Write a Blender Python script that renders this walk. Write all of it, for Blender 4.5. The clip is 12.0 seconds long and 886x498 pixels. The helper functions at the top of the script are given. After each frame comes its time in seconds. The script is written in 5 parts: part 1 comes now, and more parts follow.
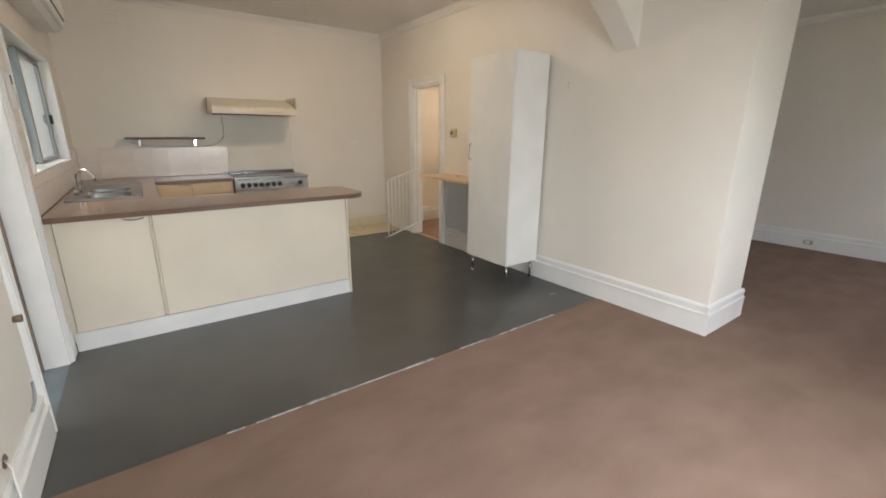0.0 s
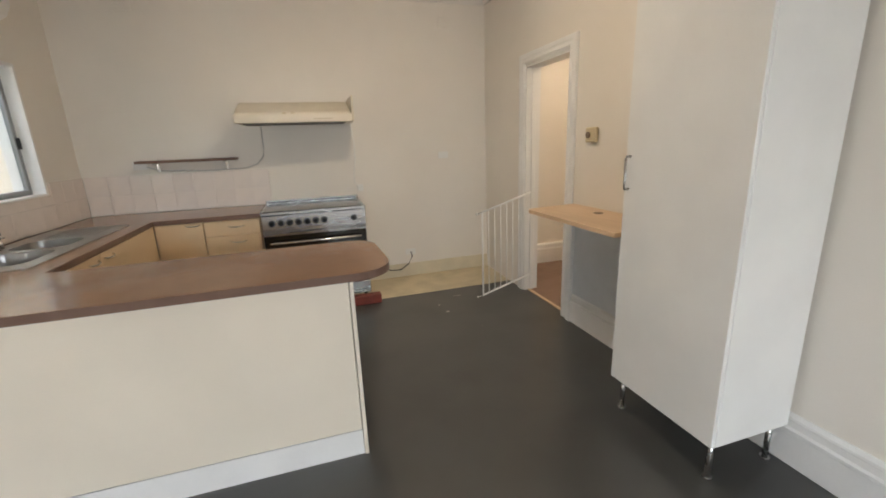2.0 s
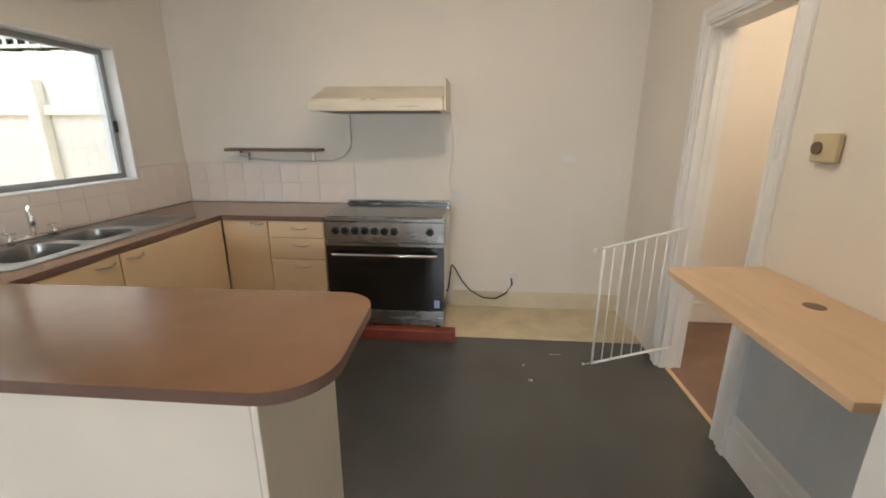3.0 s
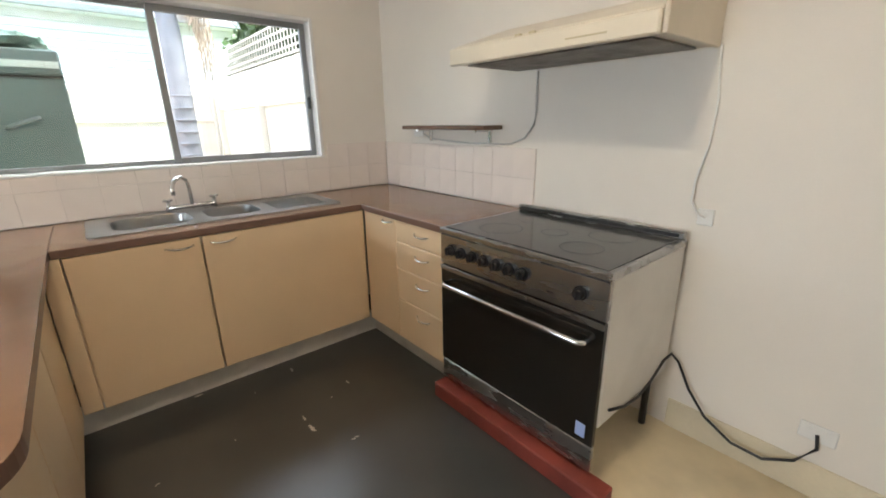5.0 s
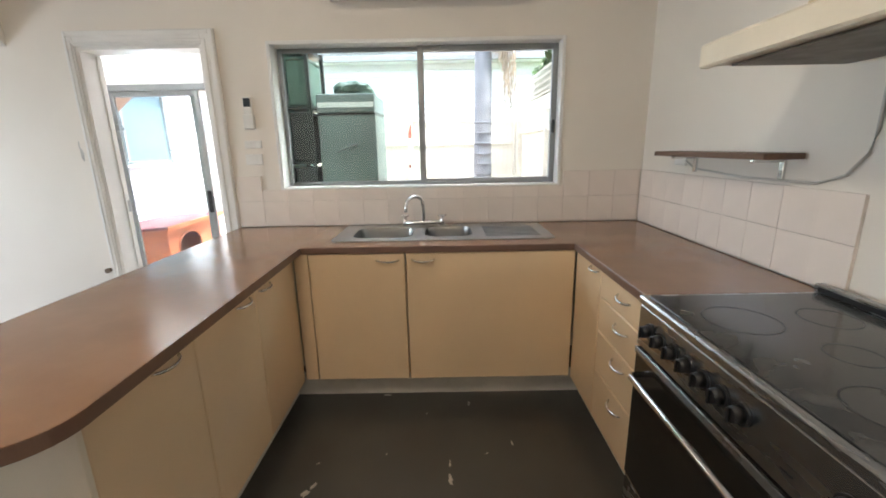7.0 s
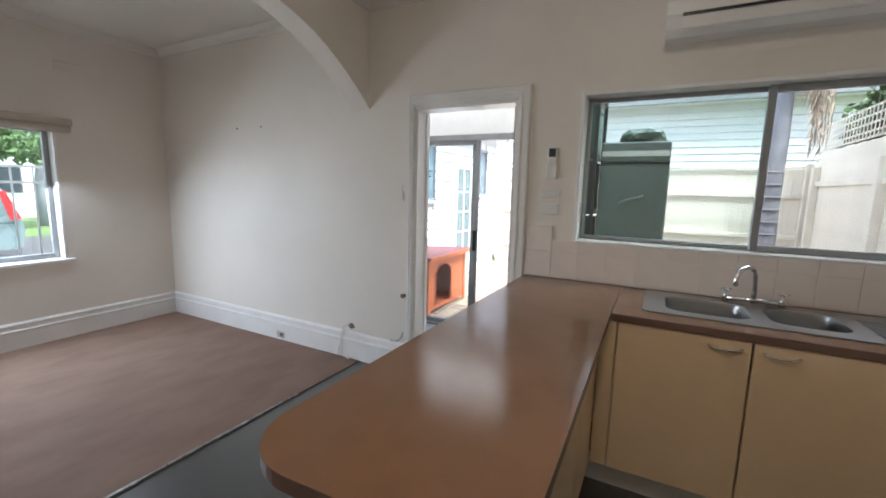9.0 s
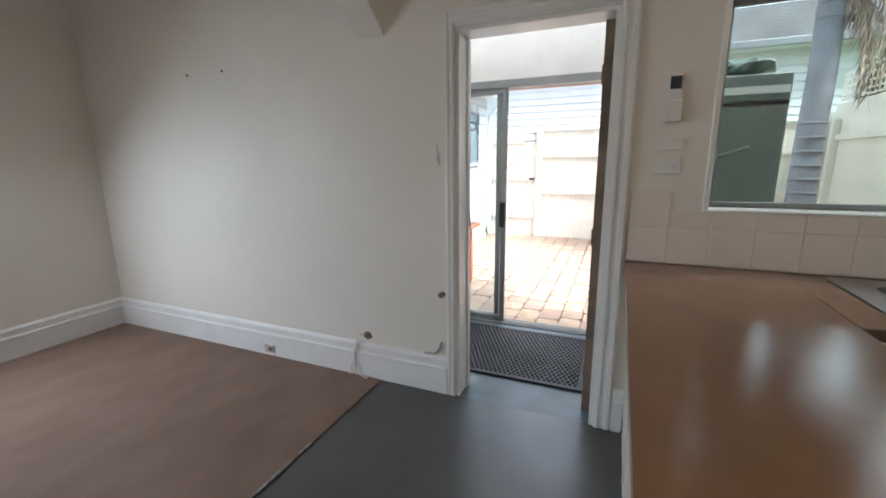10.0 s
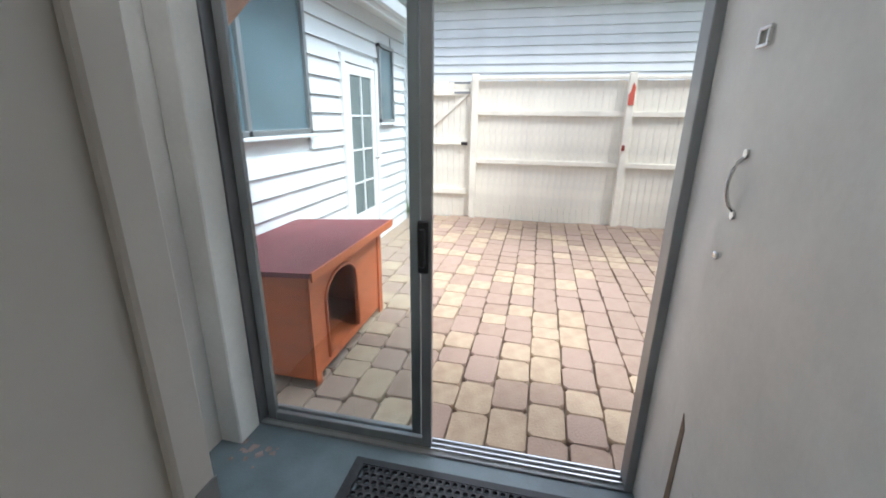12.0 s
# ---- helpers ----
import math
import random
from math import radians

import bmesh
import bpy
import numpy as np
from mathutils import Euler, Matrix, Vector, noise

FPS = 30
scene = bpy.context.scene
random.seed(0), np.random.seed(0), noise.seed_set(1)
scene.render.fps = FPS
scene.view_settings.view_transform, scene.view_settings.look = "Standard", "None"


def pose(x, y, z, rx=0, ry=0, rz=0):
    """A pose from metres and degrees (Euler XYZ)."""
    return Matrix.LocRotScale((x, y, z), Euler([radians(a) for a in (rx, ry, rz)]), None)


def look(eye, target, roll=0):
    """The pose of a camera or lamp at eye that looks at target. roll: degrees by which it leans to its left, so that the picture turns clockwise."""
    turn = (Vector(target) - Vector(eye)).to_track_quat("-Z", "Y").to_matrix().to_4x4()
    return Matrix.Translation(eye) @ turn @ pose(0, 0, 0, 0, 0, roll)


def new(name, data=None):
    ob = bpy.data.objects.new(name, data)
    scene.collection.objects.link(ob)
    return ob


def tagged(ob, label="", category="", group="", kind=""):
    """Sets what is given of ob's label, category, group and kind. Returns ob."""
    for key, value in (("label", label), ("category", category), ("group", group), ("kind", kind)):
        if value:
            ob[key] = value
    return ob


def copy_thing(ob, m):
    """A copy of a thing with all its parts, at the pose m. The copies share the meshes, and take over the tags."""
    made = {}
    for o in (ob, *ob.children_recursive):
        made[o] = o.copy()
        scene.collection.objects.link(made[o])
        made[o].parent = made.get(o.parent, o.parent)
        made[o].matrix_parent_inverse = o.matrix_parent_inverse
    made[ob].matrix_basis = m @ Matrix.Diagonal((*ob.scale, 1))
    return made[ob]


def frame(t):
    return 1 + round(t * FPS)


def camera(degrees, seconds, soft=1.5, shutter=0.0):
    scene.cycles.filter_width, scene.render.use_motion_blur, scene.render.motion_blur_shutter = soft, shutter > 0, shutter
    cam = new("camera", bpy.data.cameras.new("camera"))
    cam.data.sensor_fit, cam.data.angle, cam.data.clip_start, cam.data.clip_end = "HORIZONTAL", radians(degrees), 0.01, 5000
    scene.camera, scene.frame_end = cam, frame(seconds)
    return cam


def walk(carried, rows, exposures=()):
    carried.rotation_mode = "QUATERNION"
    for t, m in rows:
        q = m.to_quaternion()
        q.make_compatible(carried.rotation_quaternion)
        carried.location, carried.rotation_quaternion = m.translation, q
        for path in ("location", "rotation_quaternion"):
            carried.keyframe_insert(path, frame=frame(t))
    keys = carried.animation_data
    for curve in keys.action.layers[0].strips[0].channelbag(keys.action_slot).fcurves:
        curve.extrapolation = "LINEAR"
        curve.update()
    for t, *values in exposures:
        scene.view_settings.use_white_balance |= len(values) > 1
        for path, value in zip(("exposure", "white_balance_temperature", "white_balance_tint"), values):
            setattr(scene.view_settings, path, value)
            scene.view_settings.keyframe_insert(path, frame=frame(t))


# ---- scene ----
cam = camera(94.0, 12.0, soft=1.8)
PATH = [
    (0, (-0.101, -0.012, 1.423), (1.03, 1.549, 0.892), 0.4),
    (0.5, (0.182, 0.425, 1.386), (1.12, 2.12, 0.892), 0.6),
    (1, (0.52, 0.834, 1.384), (1.375, 2.573, 0.889), 0.7),
    (1.5, (0.848, 1.272, 1.407), (1.543, 3.075, 0.892), -1.5),
    (2, (1.22, 1.702, 1.432), (1.793, 3.553, 0.936), -2.2),
    (2.5, (1.628, 2.139, 1.486), (1.857, 4.056, 0.964), -0.7),
    (3, (1.871, 2.596, 1.497), (1.716, 4.516, 0.959), 0.1),
    (4.8, (2.263, 4.007, 1.405), (0.941, 5.391, 0.826), -0.8),
    (5, (2.261, 4.192, 1.405), (0.8, 5.422, 0.814), -0.8),
    (5.5, (2.168, 4.477, 1.405), (0.476, 5.34, 0.779), -1.4),
    (6, (2.072, 4.646, 1.417), (0.254, 5.184, 0.78), -1.9),
    (6.5, (2.092, 4.728, 1.392), (0.194, 4.974, 0.813), -1.3),
    (6.7, (2.098, 4.756, 1.399), (0.179, 4.889, 0.851), -1.1),
    (8.3, (2.153, 4.613, 1.517), (0.236, 4.06, 1.372), 0.7),
    (8.5, (2.129, 4.528, 1.49), (0.261, 3.832, 1.319), 1.2),
    (9, (2.028, 4.161, 1.474), (0.274, 3.243, 1.187), 1.4),
    (9.5, (1.737, 3.775, 1.444), (0.048, 2.759, 1.104), 1.9),
    (10, (1.484, 3.334, 1.396), (-0.317, 2.57, 0.982), -0.6),
    (10.5, (1.113, 3.063, 1.384), (-0.806, 2.84, 0.868), -1.2),
    (11, (0.594, 2.872, 1.405), (-1.312, 2.678, 0.832), -1.0),
    (11.5, (0.019, 2.815, 1.444), (-1.898, 2.681, 0.888), -1.4),
    (12, (-0.546, 2.819, 1.426), (-2.405, 2.401, 0.818), 0.7),
]
EXPOSURES = [(0.0, 3.05, 6550, 11), (2.0, 3.1, 6450, 11), (3.0, 3.25, 6300, 11), (5.0, 3.6, 6000, 9), (6.5, 3.55, 6000, 9), (8.3, 2.95, 5950, 11), (9.0, 2.6, 5800, 11), (9.5, 2.45, 5850, 11), (10.5, 2.15, 5900, 9), (11.0, 2.0, 5850, 8), (11.5, 1.85, 5800, 8), (12.0, 1.5, 5800, 9)]
walk(cam, [(t, look(eye, target, roll)) for t, eye, target, roll in PATH], EXPOSURES)

# ---- light ----
world = bpy.data.worlds.new("sky")
scene.world = world
world.use_nodes = True
wn = world.node_tree.nodes
sky = wn.new("ShaderNodeTexSky")
sky.sky_type, sky.sun_disc = "NISHITA", False
sky.sun_elevation, sky.sun_rotation, sky.dust_density, sky.air_density = radians(55), radians(-30), 3.0, 1.0
haze = wn.new("ShaderNodeHueSaturation")
haze.inputs["Saturation"].default_value = 0.35
world.node_tree.links.new(sky.outputs[0], haze.inputs["Color"])
world.node_tree.links.new(haze.outputs[0], wn["Background"].inputs["Color"])
wn["Background"].inputs["Strength"].default_value = 0.15
sun = new("sun", bpy.data.lights.new("sun", "SUN"))
sun.data.energy, sun.data.angle, sun.data.color = 2.0, radians(20), (1, 0.96, 0.9)
sun.matrix_world = look((5, 9, 12), (0, 2, 0))
# added area lamps outside the front windows, standing in for sky light
for eye, aim, wide, high, watts in (((1.30, -0.84, 1.35), (1.30, 0.2, 0.0), 1.95, 1.15, 12.0), ((5.35, -0.84, 1.35), (5.35, 0.4, 0.0), 1.6, 1.1, 0.7)):
    day = new("window_sky_fill", bpy.data.lights.new("window_sky_fill", "AREA"))
    day.data.shape, day.data.size, day.data.size_y, day.data.energy, day.data.color = "RECTANGLE", wide, high, watts, (0.88, 0.95, 1.0)
    day.matrix_world = look(eye, aim)


# ---- materials ----
def material(name, color, rough=0.5, metal=0.0, var=0.08, scale=3.0, grain=0.05, fine=90.0, bump=0.1, rand=0.0, second=None, coat=0.0, stretch=(1, 1, 1), third=None, spec=0.5):
    """A painted, laminated, stone or metal surface: broad stains, fine grain, slight relief."""
    m = bpy.data.materials.new(name)
    m.use_nodes = True
    n, l = m.node_tree.nodes, m.node_tree.links
    p = n["Principled BSDF"]
    p.inputs["Metallic"].default_value = metal
    p.inputs["Coat Weight"].default_value = coat
    p.inputs["Specular IOR Level"].default_value = spec
    co, mp = n.new("ShaderNodeTexCoord"), n.new("ShaderNodeMapping")
    mp.inputs["Scale"].default_value = stretch
    l.new(co.outputs["Object"], mp.inputs[0])
    broad, tiny = n.new("ShaderNodeTexNoise"), n.new("ShaderNodeTexNoise")
    broad.inputs["Scale"].default_value, broad.inputs["Detail"].default_value = scale, 5
    tiny.inputs["Scale"].default_value, tiny.inputs["Detail"].default_value = fine, 3
    for t in (broad, tiny):
        l.new(mp.outputs[0], t.inputs["Vector"])
    mix = n.new("ShaderNodeMix")
    mix.data_type = "RGBA"
    c2 = second or tuple(c * (1 - 2.2 * var) for c in color)
    mix.inputs[6].default_value, mix.inputs[7].default_value = (*color, 1), (*c2, 1)
    ramp = n.new("ShaderNodeMapRange")
    ramp.inputs[1].default_value, ramp.inputs[2].default_value = 0.38, 0.68
    l.new(broad.outputs[0], ramp.inputs[0])
    l.new(ramp.outputs[0], mix.inputs[0])
    body = mix
    if third:
        info3, geo, sumr, frac, mix3 = n.new("ShaderNodeObjectInfo"), n.new("ShaderNodeNewGeometry"), n.new("ShaderNodeMath"), n.new("ShaderNodeMath"), n.new("ShaderNodeMix")
        frac.operation, mix3.data_type = "FRACT", "RGBA"
        l.new(info3.outputs["Random"], sumr.inputs[0])
        l.new(geo.outputs["Random Per Island"], sumr.inputs[1])
        l.new(sumr.outputs[0], frac.inputs[0])
        l.new(frac.outputs[0], mix3.inputs[0])
        l.new(mix.outputs[2], mix3.inputs[6])
        mix3.inputs[7].default_value = (*third, 1)
        body = mix3
    val = n.new("ShaderNodeHueSaturation")
    add = n.new("ShaderNodeMath")
    add.operation, add.inputs[1].default_value, add.inputs[2].default_value = "MULTIPLY_ADD", 2 * grain, 1 - grain
    l.new(tiny.outputs[0], add.inputs[0])
    last = add
    if rand:
        info, a2 = n.new("ShaderNodeObjectInfo"), n.new("ShaderNodeMath")
        a2.operation, a2.inputs[1].default_value = "MULTIPLY_ADD", 2 * rand
        l.new(info.outputs["Random"], a2.inputs[0])
        l.new(add.outputs[0], a2.inputs[2])
        a3 = n.new("ShaderNodeMath")
        a3.operation, a3.inputs[1].default_value = "SUBTRACT", rand
        l.new(a2.outputs[0], a3.inputs[0])
        last = a3
        hue = n.new("ShaderNodeMath")
        hue.operation, hue.inputs[1].default_value, hue.inputs[2].default_value = "MULTIPLY_ADD", 0.10 * rand, 0.5 - 0.055 * rand
        l.new(info.outputs["Random"], hue.inputs[0])
        l.new(hue.outputs[0], val.inputs["Hue"])
    l.new(last.outputs[0], val.inputs["Value"])
    l.new(body.outputs[2], val.inputs["Color"])
    l.new(val.outputs[0], p.inputs["Base Color"])
    rr = n.new("ShaderNodeMapRange")
    rr.inputs[3].default_value, rr.inputs[4].default_value = max(0.02, rough * 0.82), min(1, rough * 1.18)
    l.new(broad.outputs[0], rr.inputs[0])
    l.new(rr.outputs[0], p.inputs["Roughness"])
    if bump:
        b = n.new("ShaderNodeBump")
        b.inputs["Strength"].default_value, b.inputs["Distance"].default_value = bump, 0.01
        l.new(tiny.outputs[0], b.inputs["Height"])
        l.new(b.outputs[0], p.inputs["Normal"])
    return m


def glass_material(name, tint=(0.97, 0.99, 0.98), gloss=1.0):
    m = bpy.data.materials.new(name)
    m.use_nodes = True
    n, l = m.node_tree.nodes, m.node_tree.links
    n.clear()
    out, mix, tr, gl, fr, pw, sc = (n.new("ShaderNode" + k) for k in ("OutputMaterial", "MixShader", "BsdfTransparent", "BsdfGlossy", "LayerWeight", "Math", "Math"))
    tr.inputs[0].default_value = (*tint, 1)
    gl.inputs["Roughness"].default_value = 0.01
    fr.inputs[0].default_value = 0.5
    pw.operation, pw.inputs[1].default_value = "POWER", 4.0
    sc.operation, sc.inputs[1].default_value, sc.inputs[2].default_value = "MULTIPLY_ADD", 0.7 * gloss, 0.035 * gloss
    l.new(fr.outputs["Facing"], pw.inputs[0])
    l.new(pw.outputs[0], sc.inputs[0])
    l.new(sc.outputs[0], mix.inputs[0])
    l.new(tr.outputs[0], mix.inputs[1])
    l.new(gl.outputs[0], mix.inputs[2])
    l.new(mix.outputs[0], out.inputs[0])
    return m


def glow_material(name, color, strength):
    m = bpy.data.materials.new(name)
    m.use_nodes = True
    p = m.node_tree.nodes["Principled BSDF"]
    p.inputs["Base Color"].default_value = (*color, 1)
    p.inputs["Emission Color"].default_value, p.inputs["Emission Strength"].default_value = (*color, 1), strength
    return m


WALL = material("cream_wall_paint", (0.80, 0.75, 0.68), 0.55, var=0.025, scale=1.2, grain=0.015, fine=160, bump=0.06)
WHITE = material("white_gloss_paint", (0.82, 0.81, 0.79), 0.32, var=0.03, scale=4, grain=0.02, fine=60, bump=0.05)
DIRTY = material("scuffed_white_paint", (0.78, 0.77, 0.74), 0.4, var=0.035, scale=5, grain=0.05, fine=50, bump=0.08)
CEIL = material("ceiling_paint", (0.76, 0.73, 0.68), 0.8, var=0.03, scale=1, grain=0.02, fine=120, bump=0.05)
VINYL = material("dark_grey_vinyl", (0.060, 0.060, 0.056), 0.33, var=0.12, scale=2.5, grain=0.12, fine=220, bump=0.04, second=(0.046, 0.045, 0.042), spec=0.9)
CARPET = material("brown_carpet", (0.29, 0.187, 0.138), 0.95, var=0.15, scale=2.6, grain=0.28, fine=420, bump=0.7, second=(0.238, 0.15, 0.109), stretch=(1.0, 1.8, 1))
LINO = material("cream_lino", (0.66, 0.56, 0.38), 0.45, var=0.08, scale=5, grain=0.03, fine=80)
RED = material("red_brown_board", (0.23, 0.045, 0.03), 0.5, var=0.12, scale=7, grain=0.08, fine=120)
BENCH = material("brown_laminate", (0.25, 0.136, 0.076), 0.13, var=0.05, scale=6, grain=0.05, fine=260, bump=0.03)
BENCH_EDGE = material("brown_laminate_edge", (0.17, 0.10, 0.072), 0.3, var=0.06, scale=8, grain=0.05, fine=200, bump=0.03)
CREAM = material("cream_cabinet_laminate", (0.79, 0.60, 0.385), 0.34, var=0.03, scale=2, grain=0.015, fine=140, bump=0.02)
PALE = material("pale_cabinet_panel", (0.80, 0.72, 0.60), 0.36, var=0.03, scale=2, grain=0.015, fine=140, bump=0.02)
KICK = material("grey_kickboard", (0.76, 0.74, 0.69), 0.4, var=0.08, scale=6, grain=0.04)
TILE = material("glazed_cream_tile", (0.80, 0.72, 0.66), 0.16, var=0.02, scale=5, grain=0.01, bump=0.02, rand=0.02)
GROUT = material("tile_grout", (0.80, 0.73, 0.67), 0.8, var=0.12, scale=14, grain=0.08)
STEEL = material("brushed_steel", (0.42, 0.415, 0.405), 0.27, metal=1.0, var=0.05, scale=4, grain=0.03, fine=60, bump=0.01, stretch=(1, 5, 5))
SINKSTEEL = material("satin_sink_steel", (0.34, 0.34, 0.335), 0.3, metal=1.0, var=0.06, scale=3, grain=0.02, bump=0.0)
CHROME = material("chrome", (0.75, 0.75, 0.74), 0.12, metal=1.0, var=0.04, grain=0.01, bump=0.0)
ALU = material("grey_aluminium", (0.31, 0.32, 0.325), 0.42, metal=0.6, var=0.06, scale=6, grain=0.03, bump=0.02)
BLACK = material("black_plastic", (0.012, 0.012, 0.013), 0.3, var=0.1, grain=0.05, bump=0.03)
HOB = material("black_ceramic_glass", (0.020, 0.020, 0.020), 0.14, var=0.2, scale=7, grain=0.1, fine=40, bump=0.01, second=(0.085, 0.085, 0.08))
HOBRING = material("grey_hob_print", (0.028, 0.028, 0.028), 0.3, var=0.1, bump=0.0)
OVEN = material("smoked_oven_glass", (0.016, 0.014, 0.011), 0.1, var=0.1, bump=0.0)
ENAMEL = material("white_enamel", (0.72, 0.70, 0.66), 0.3, var=0.06, scale=4, grain=0.02, bump=0.02)
HOODM = material("cream_enamel", (0.80, 0.72, 0.58), 0.35, var=0.04, scale=4, grain=0.02, bump=0.02)
GREYM = material("grey_filter_mesh", (0.22, 0.20, 0.17), 0.5, metal=0.4, var=0.2, scale=9, grain=0.2, fine=180, bump=0.3)
PLASTIC = material("white_plastic", (0.80, 0.79, 0.76), 0.35, var=0.03, grain=0.01, bump=0.01)
YELLOWED = material("yellowed_plastic", (0.66, 0.56, 0.36), 0.4, var=0.08, grain=0.02, bump=0.02)
WOOD = material("dark_shelf_board", (0.16, 0.085, 0.05), 0.45, var=0.15, scale=4, grain=0.12, fine=60, stretch=(1, 14, 14))
PLY = material("pine_plywood", (0.66, 0.47, 0.30), 0.42, var=0.06, scale=2.2, grain=0.05, fine=40, bump=0.05, stretch=(6, 1, 6))
BARE = material("bare_timber", (0.24, 0.17, 0.12), 0.7, var=0.2, scale=6, grain=0.12, fine=60, bump=0.2)
GLASS = glass_material("window_glass")
KGLASS = glass_material("dusty_window_glass", (0.93, 0.94, 0.93))
DOORGLASS = glass_material("sliding_door_glass", (0.95, 0.98, 0.985))
SCREEN = glass_material("green_insect_screen", (0.90, 0.95, 0.93), 0.4)
BOARD = material("white_weatherboard", (0.78, 0.79, 0.80), 0.5, var=0.04, scale=2, grain=0.03, fine=60, bump=0.1, rand=0.02)
GREENB = material("pale_green_weatherboard", (0.30, 0.48, 0.42), 0.5, var=0.06, scale=2, grain=0.04, fine=60, bump=0.1, rand=0.03)
FENCE = material("cream_fence_paint", (0.84, 0.80, 0.69), 0.6, var=0.08, scale=3, grain=0.05, fine=50, bump=0.15, rand=0.03)
PAVER = material("tumbled_paver", (0.42, 0.325, 0.22), 0.8, var=0.15, scale=9, grain=0.15, fine=70, bump=0.4, rand=0.15, second=(0.34, 0.245, 0.17), third=(0.335, 0.24, 0.19))
SAND = material("paver_joint_sand", (0.25, 0.20, 0.15), 0.95, var=0.2, scale=8, grain=0.2, bump=0.3)
KENNEL = material("orange_stained_timber", (0.62, 0.165, 0.06), 0.5, var=0.1, scale=3, grain=0.07, fine=40, bump=0.08, stretch=(1, 1, 8))
KROOF = material("maroon_roof_felt", (0.20, 0.045, 0.05), 0.6, var=0.08, scale=5, grain=0.1, fine=150, bump=0.2)
TERRA = material("faded_orange_timber", (0.55, 0.31, 0.22), 0.6, var=0.1)
# dark plastic of the crates, also the painted shade inside the kennel
DARK = material("dark_crate_and_shade", (0.05, 0.045, 0.045), 0.8, var=0.1)
RUBBER = material("black_rubber", (0.016, 0.017, 0.02), 0.5, var=0.1, grain=0.1, bump=0.1)
PORCH = material("blue_grey_floor_paint", (0.15, 0.19, 0.21), 0.35, var=0.12, scale=5, grain=0.06, fine=80)
LEAF = material("hedge_leaf", (0.07, 0.13, 0.035), 0.55, var=0.25, scale=1.5, grain=0.3, fine=20, bump=0.0, second=(0.035, 0.075, 0.02))
BARK = material("grey_palm_bark", (0.29, 0.30, 0.33), 0.85, var=0.12, scale=5, grain=0.2, fine=40, bump=0.4)
FROND = material("dry_palm_frond", (0.42, 0.33, 0.24), 0.8, var=0.2, scale=5, grain=0.2)
GRASS = material("lawn_grass", (0.09, 0.16, 0.035), 0.9, var=0.2, scale=2, grain=0.3, fine=60, bump=0.4)
ASPHALT = material("asphalt", (0.06, 0.06, 0.062), 0.9, var=0.15, scale=2, grain=0.25, fine=90, bump=0.3)
CARPAINT = material("pale_green_car_paint", (0.14, 0.19, 0.195), 0.28, metal=0.3, var=0.02, grain=0.01, bump=0.0, coat=0.6)
CARGLASS = material("tinted_car_glass", (0.03, 0.04, 0.045), 0.08, var=0.05, bump=0.0)
TAIL = material("red_lamp_plastic", (0.55, 0.02, 0.02), 0.25, var=0.05, bump=0.0)
BLIND = material("beige_roller_blind", (0.62, 0.55, 0.46), 0.7, var=0.06, grain=0.05)
STAIN = material("grey_scuff", (0.58, 0.56, 0.53), 0.7, var=0.2, scale=12, grain=0.1)
FLECK = material("white_paint_fleck", (0.62, 0.58, 0.52), 0.6, var=0.15, scale=20, grain=0.1)
SHEET = bpy.data.materials.new("translucent_roof_sheet")
SHEET.use_nodes = True
_n = SHEET.node_tree.nodes
_t = _n.new("ShaderNodeBsdfTranslucent")
_t.inputs[0].default_value = (0.62, 0.62, 0.60, 1)
SHEET.node_tree.links.new(_t.outputs[0], _n["Material Output"].inputs[0])
FRIDGE = material("grey_green_steel_sheet", (0.17, 0.205, 0.20), 0.4, var=0.08, scale=3, grain=0.03)
TEALBOX = material("green_plastic_crate", (0.07, 0.115, 0.09), 0.5, var=0.1)
BULB = glow_material("lamp_diffuser", (1.0, 0.82, 0.60), 9.5)


# ---- mesh helpers ----
def box(bm, x0, x1, y0, y1, z0, z1, bev=0.0, seg=1):
    v = [bm.verts.new((x, y, z)) for x in (x0, x1) for y in (y0, y1) for z in (z0, z1)]
    f = [bm.faces.new([v[i] for i in q]) for q in ((0, 1, 3, 2), (4, 6, 7, 5), (0, 4, 5, 1), (2, 3, 7, 6), (0, 2, 6, 4), (1, 5, 7, 3))]
    if bev:
        bmesh.ops.bevel(bm, geom=list({e for q in f for e in q.edges}), offset=bev, segments=seg, affect="EDGES", profile=0.6)
    return bm


def B(*a, **k):
    return box(bmesh.new(), *a, **k)


def tube(bm, pts, r, n=8, r1=None, caps=True):
    """A round bar along a line of points."""
    pts = [Vector(p) for p in pts]
    rings = []
    for i, p in enumerate(pts):
        d = (pts[min(i + 1, len(pts) - 1)] - pts[max(i - 1, 0)]).normalized()
        u = d.cross((0, 0, 1) if abs(d.z) < 0.9 else (1, 0, 0)).normalized()
        w = d.cross(u)
        q = r + ((r1 if r1 is not None else r) - r) * i / (len(pts) - 1)
        rings.append([bm.verts.new(p + q * (math.cos(a) * u + math.sin(a) * w)) for a in (2 * math.pi * k / n for k in range(n))])
    for a, b in zip(rings, rings[1:]):
        for k in range(n):
            bm.faces.new((a[k], a[(k + 1) % n], b[(k + 1) % n], b[k])).smooth = True
    if caps:
        bm.faces.new(rings[0][::-1])
        bm.faces.new(rings[-1])
    return bm


def T(pts, r, **k):
    return tube(bmesh.new(), pts, r, **k)


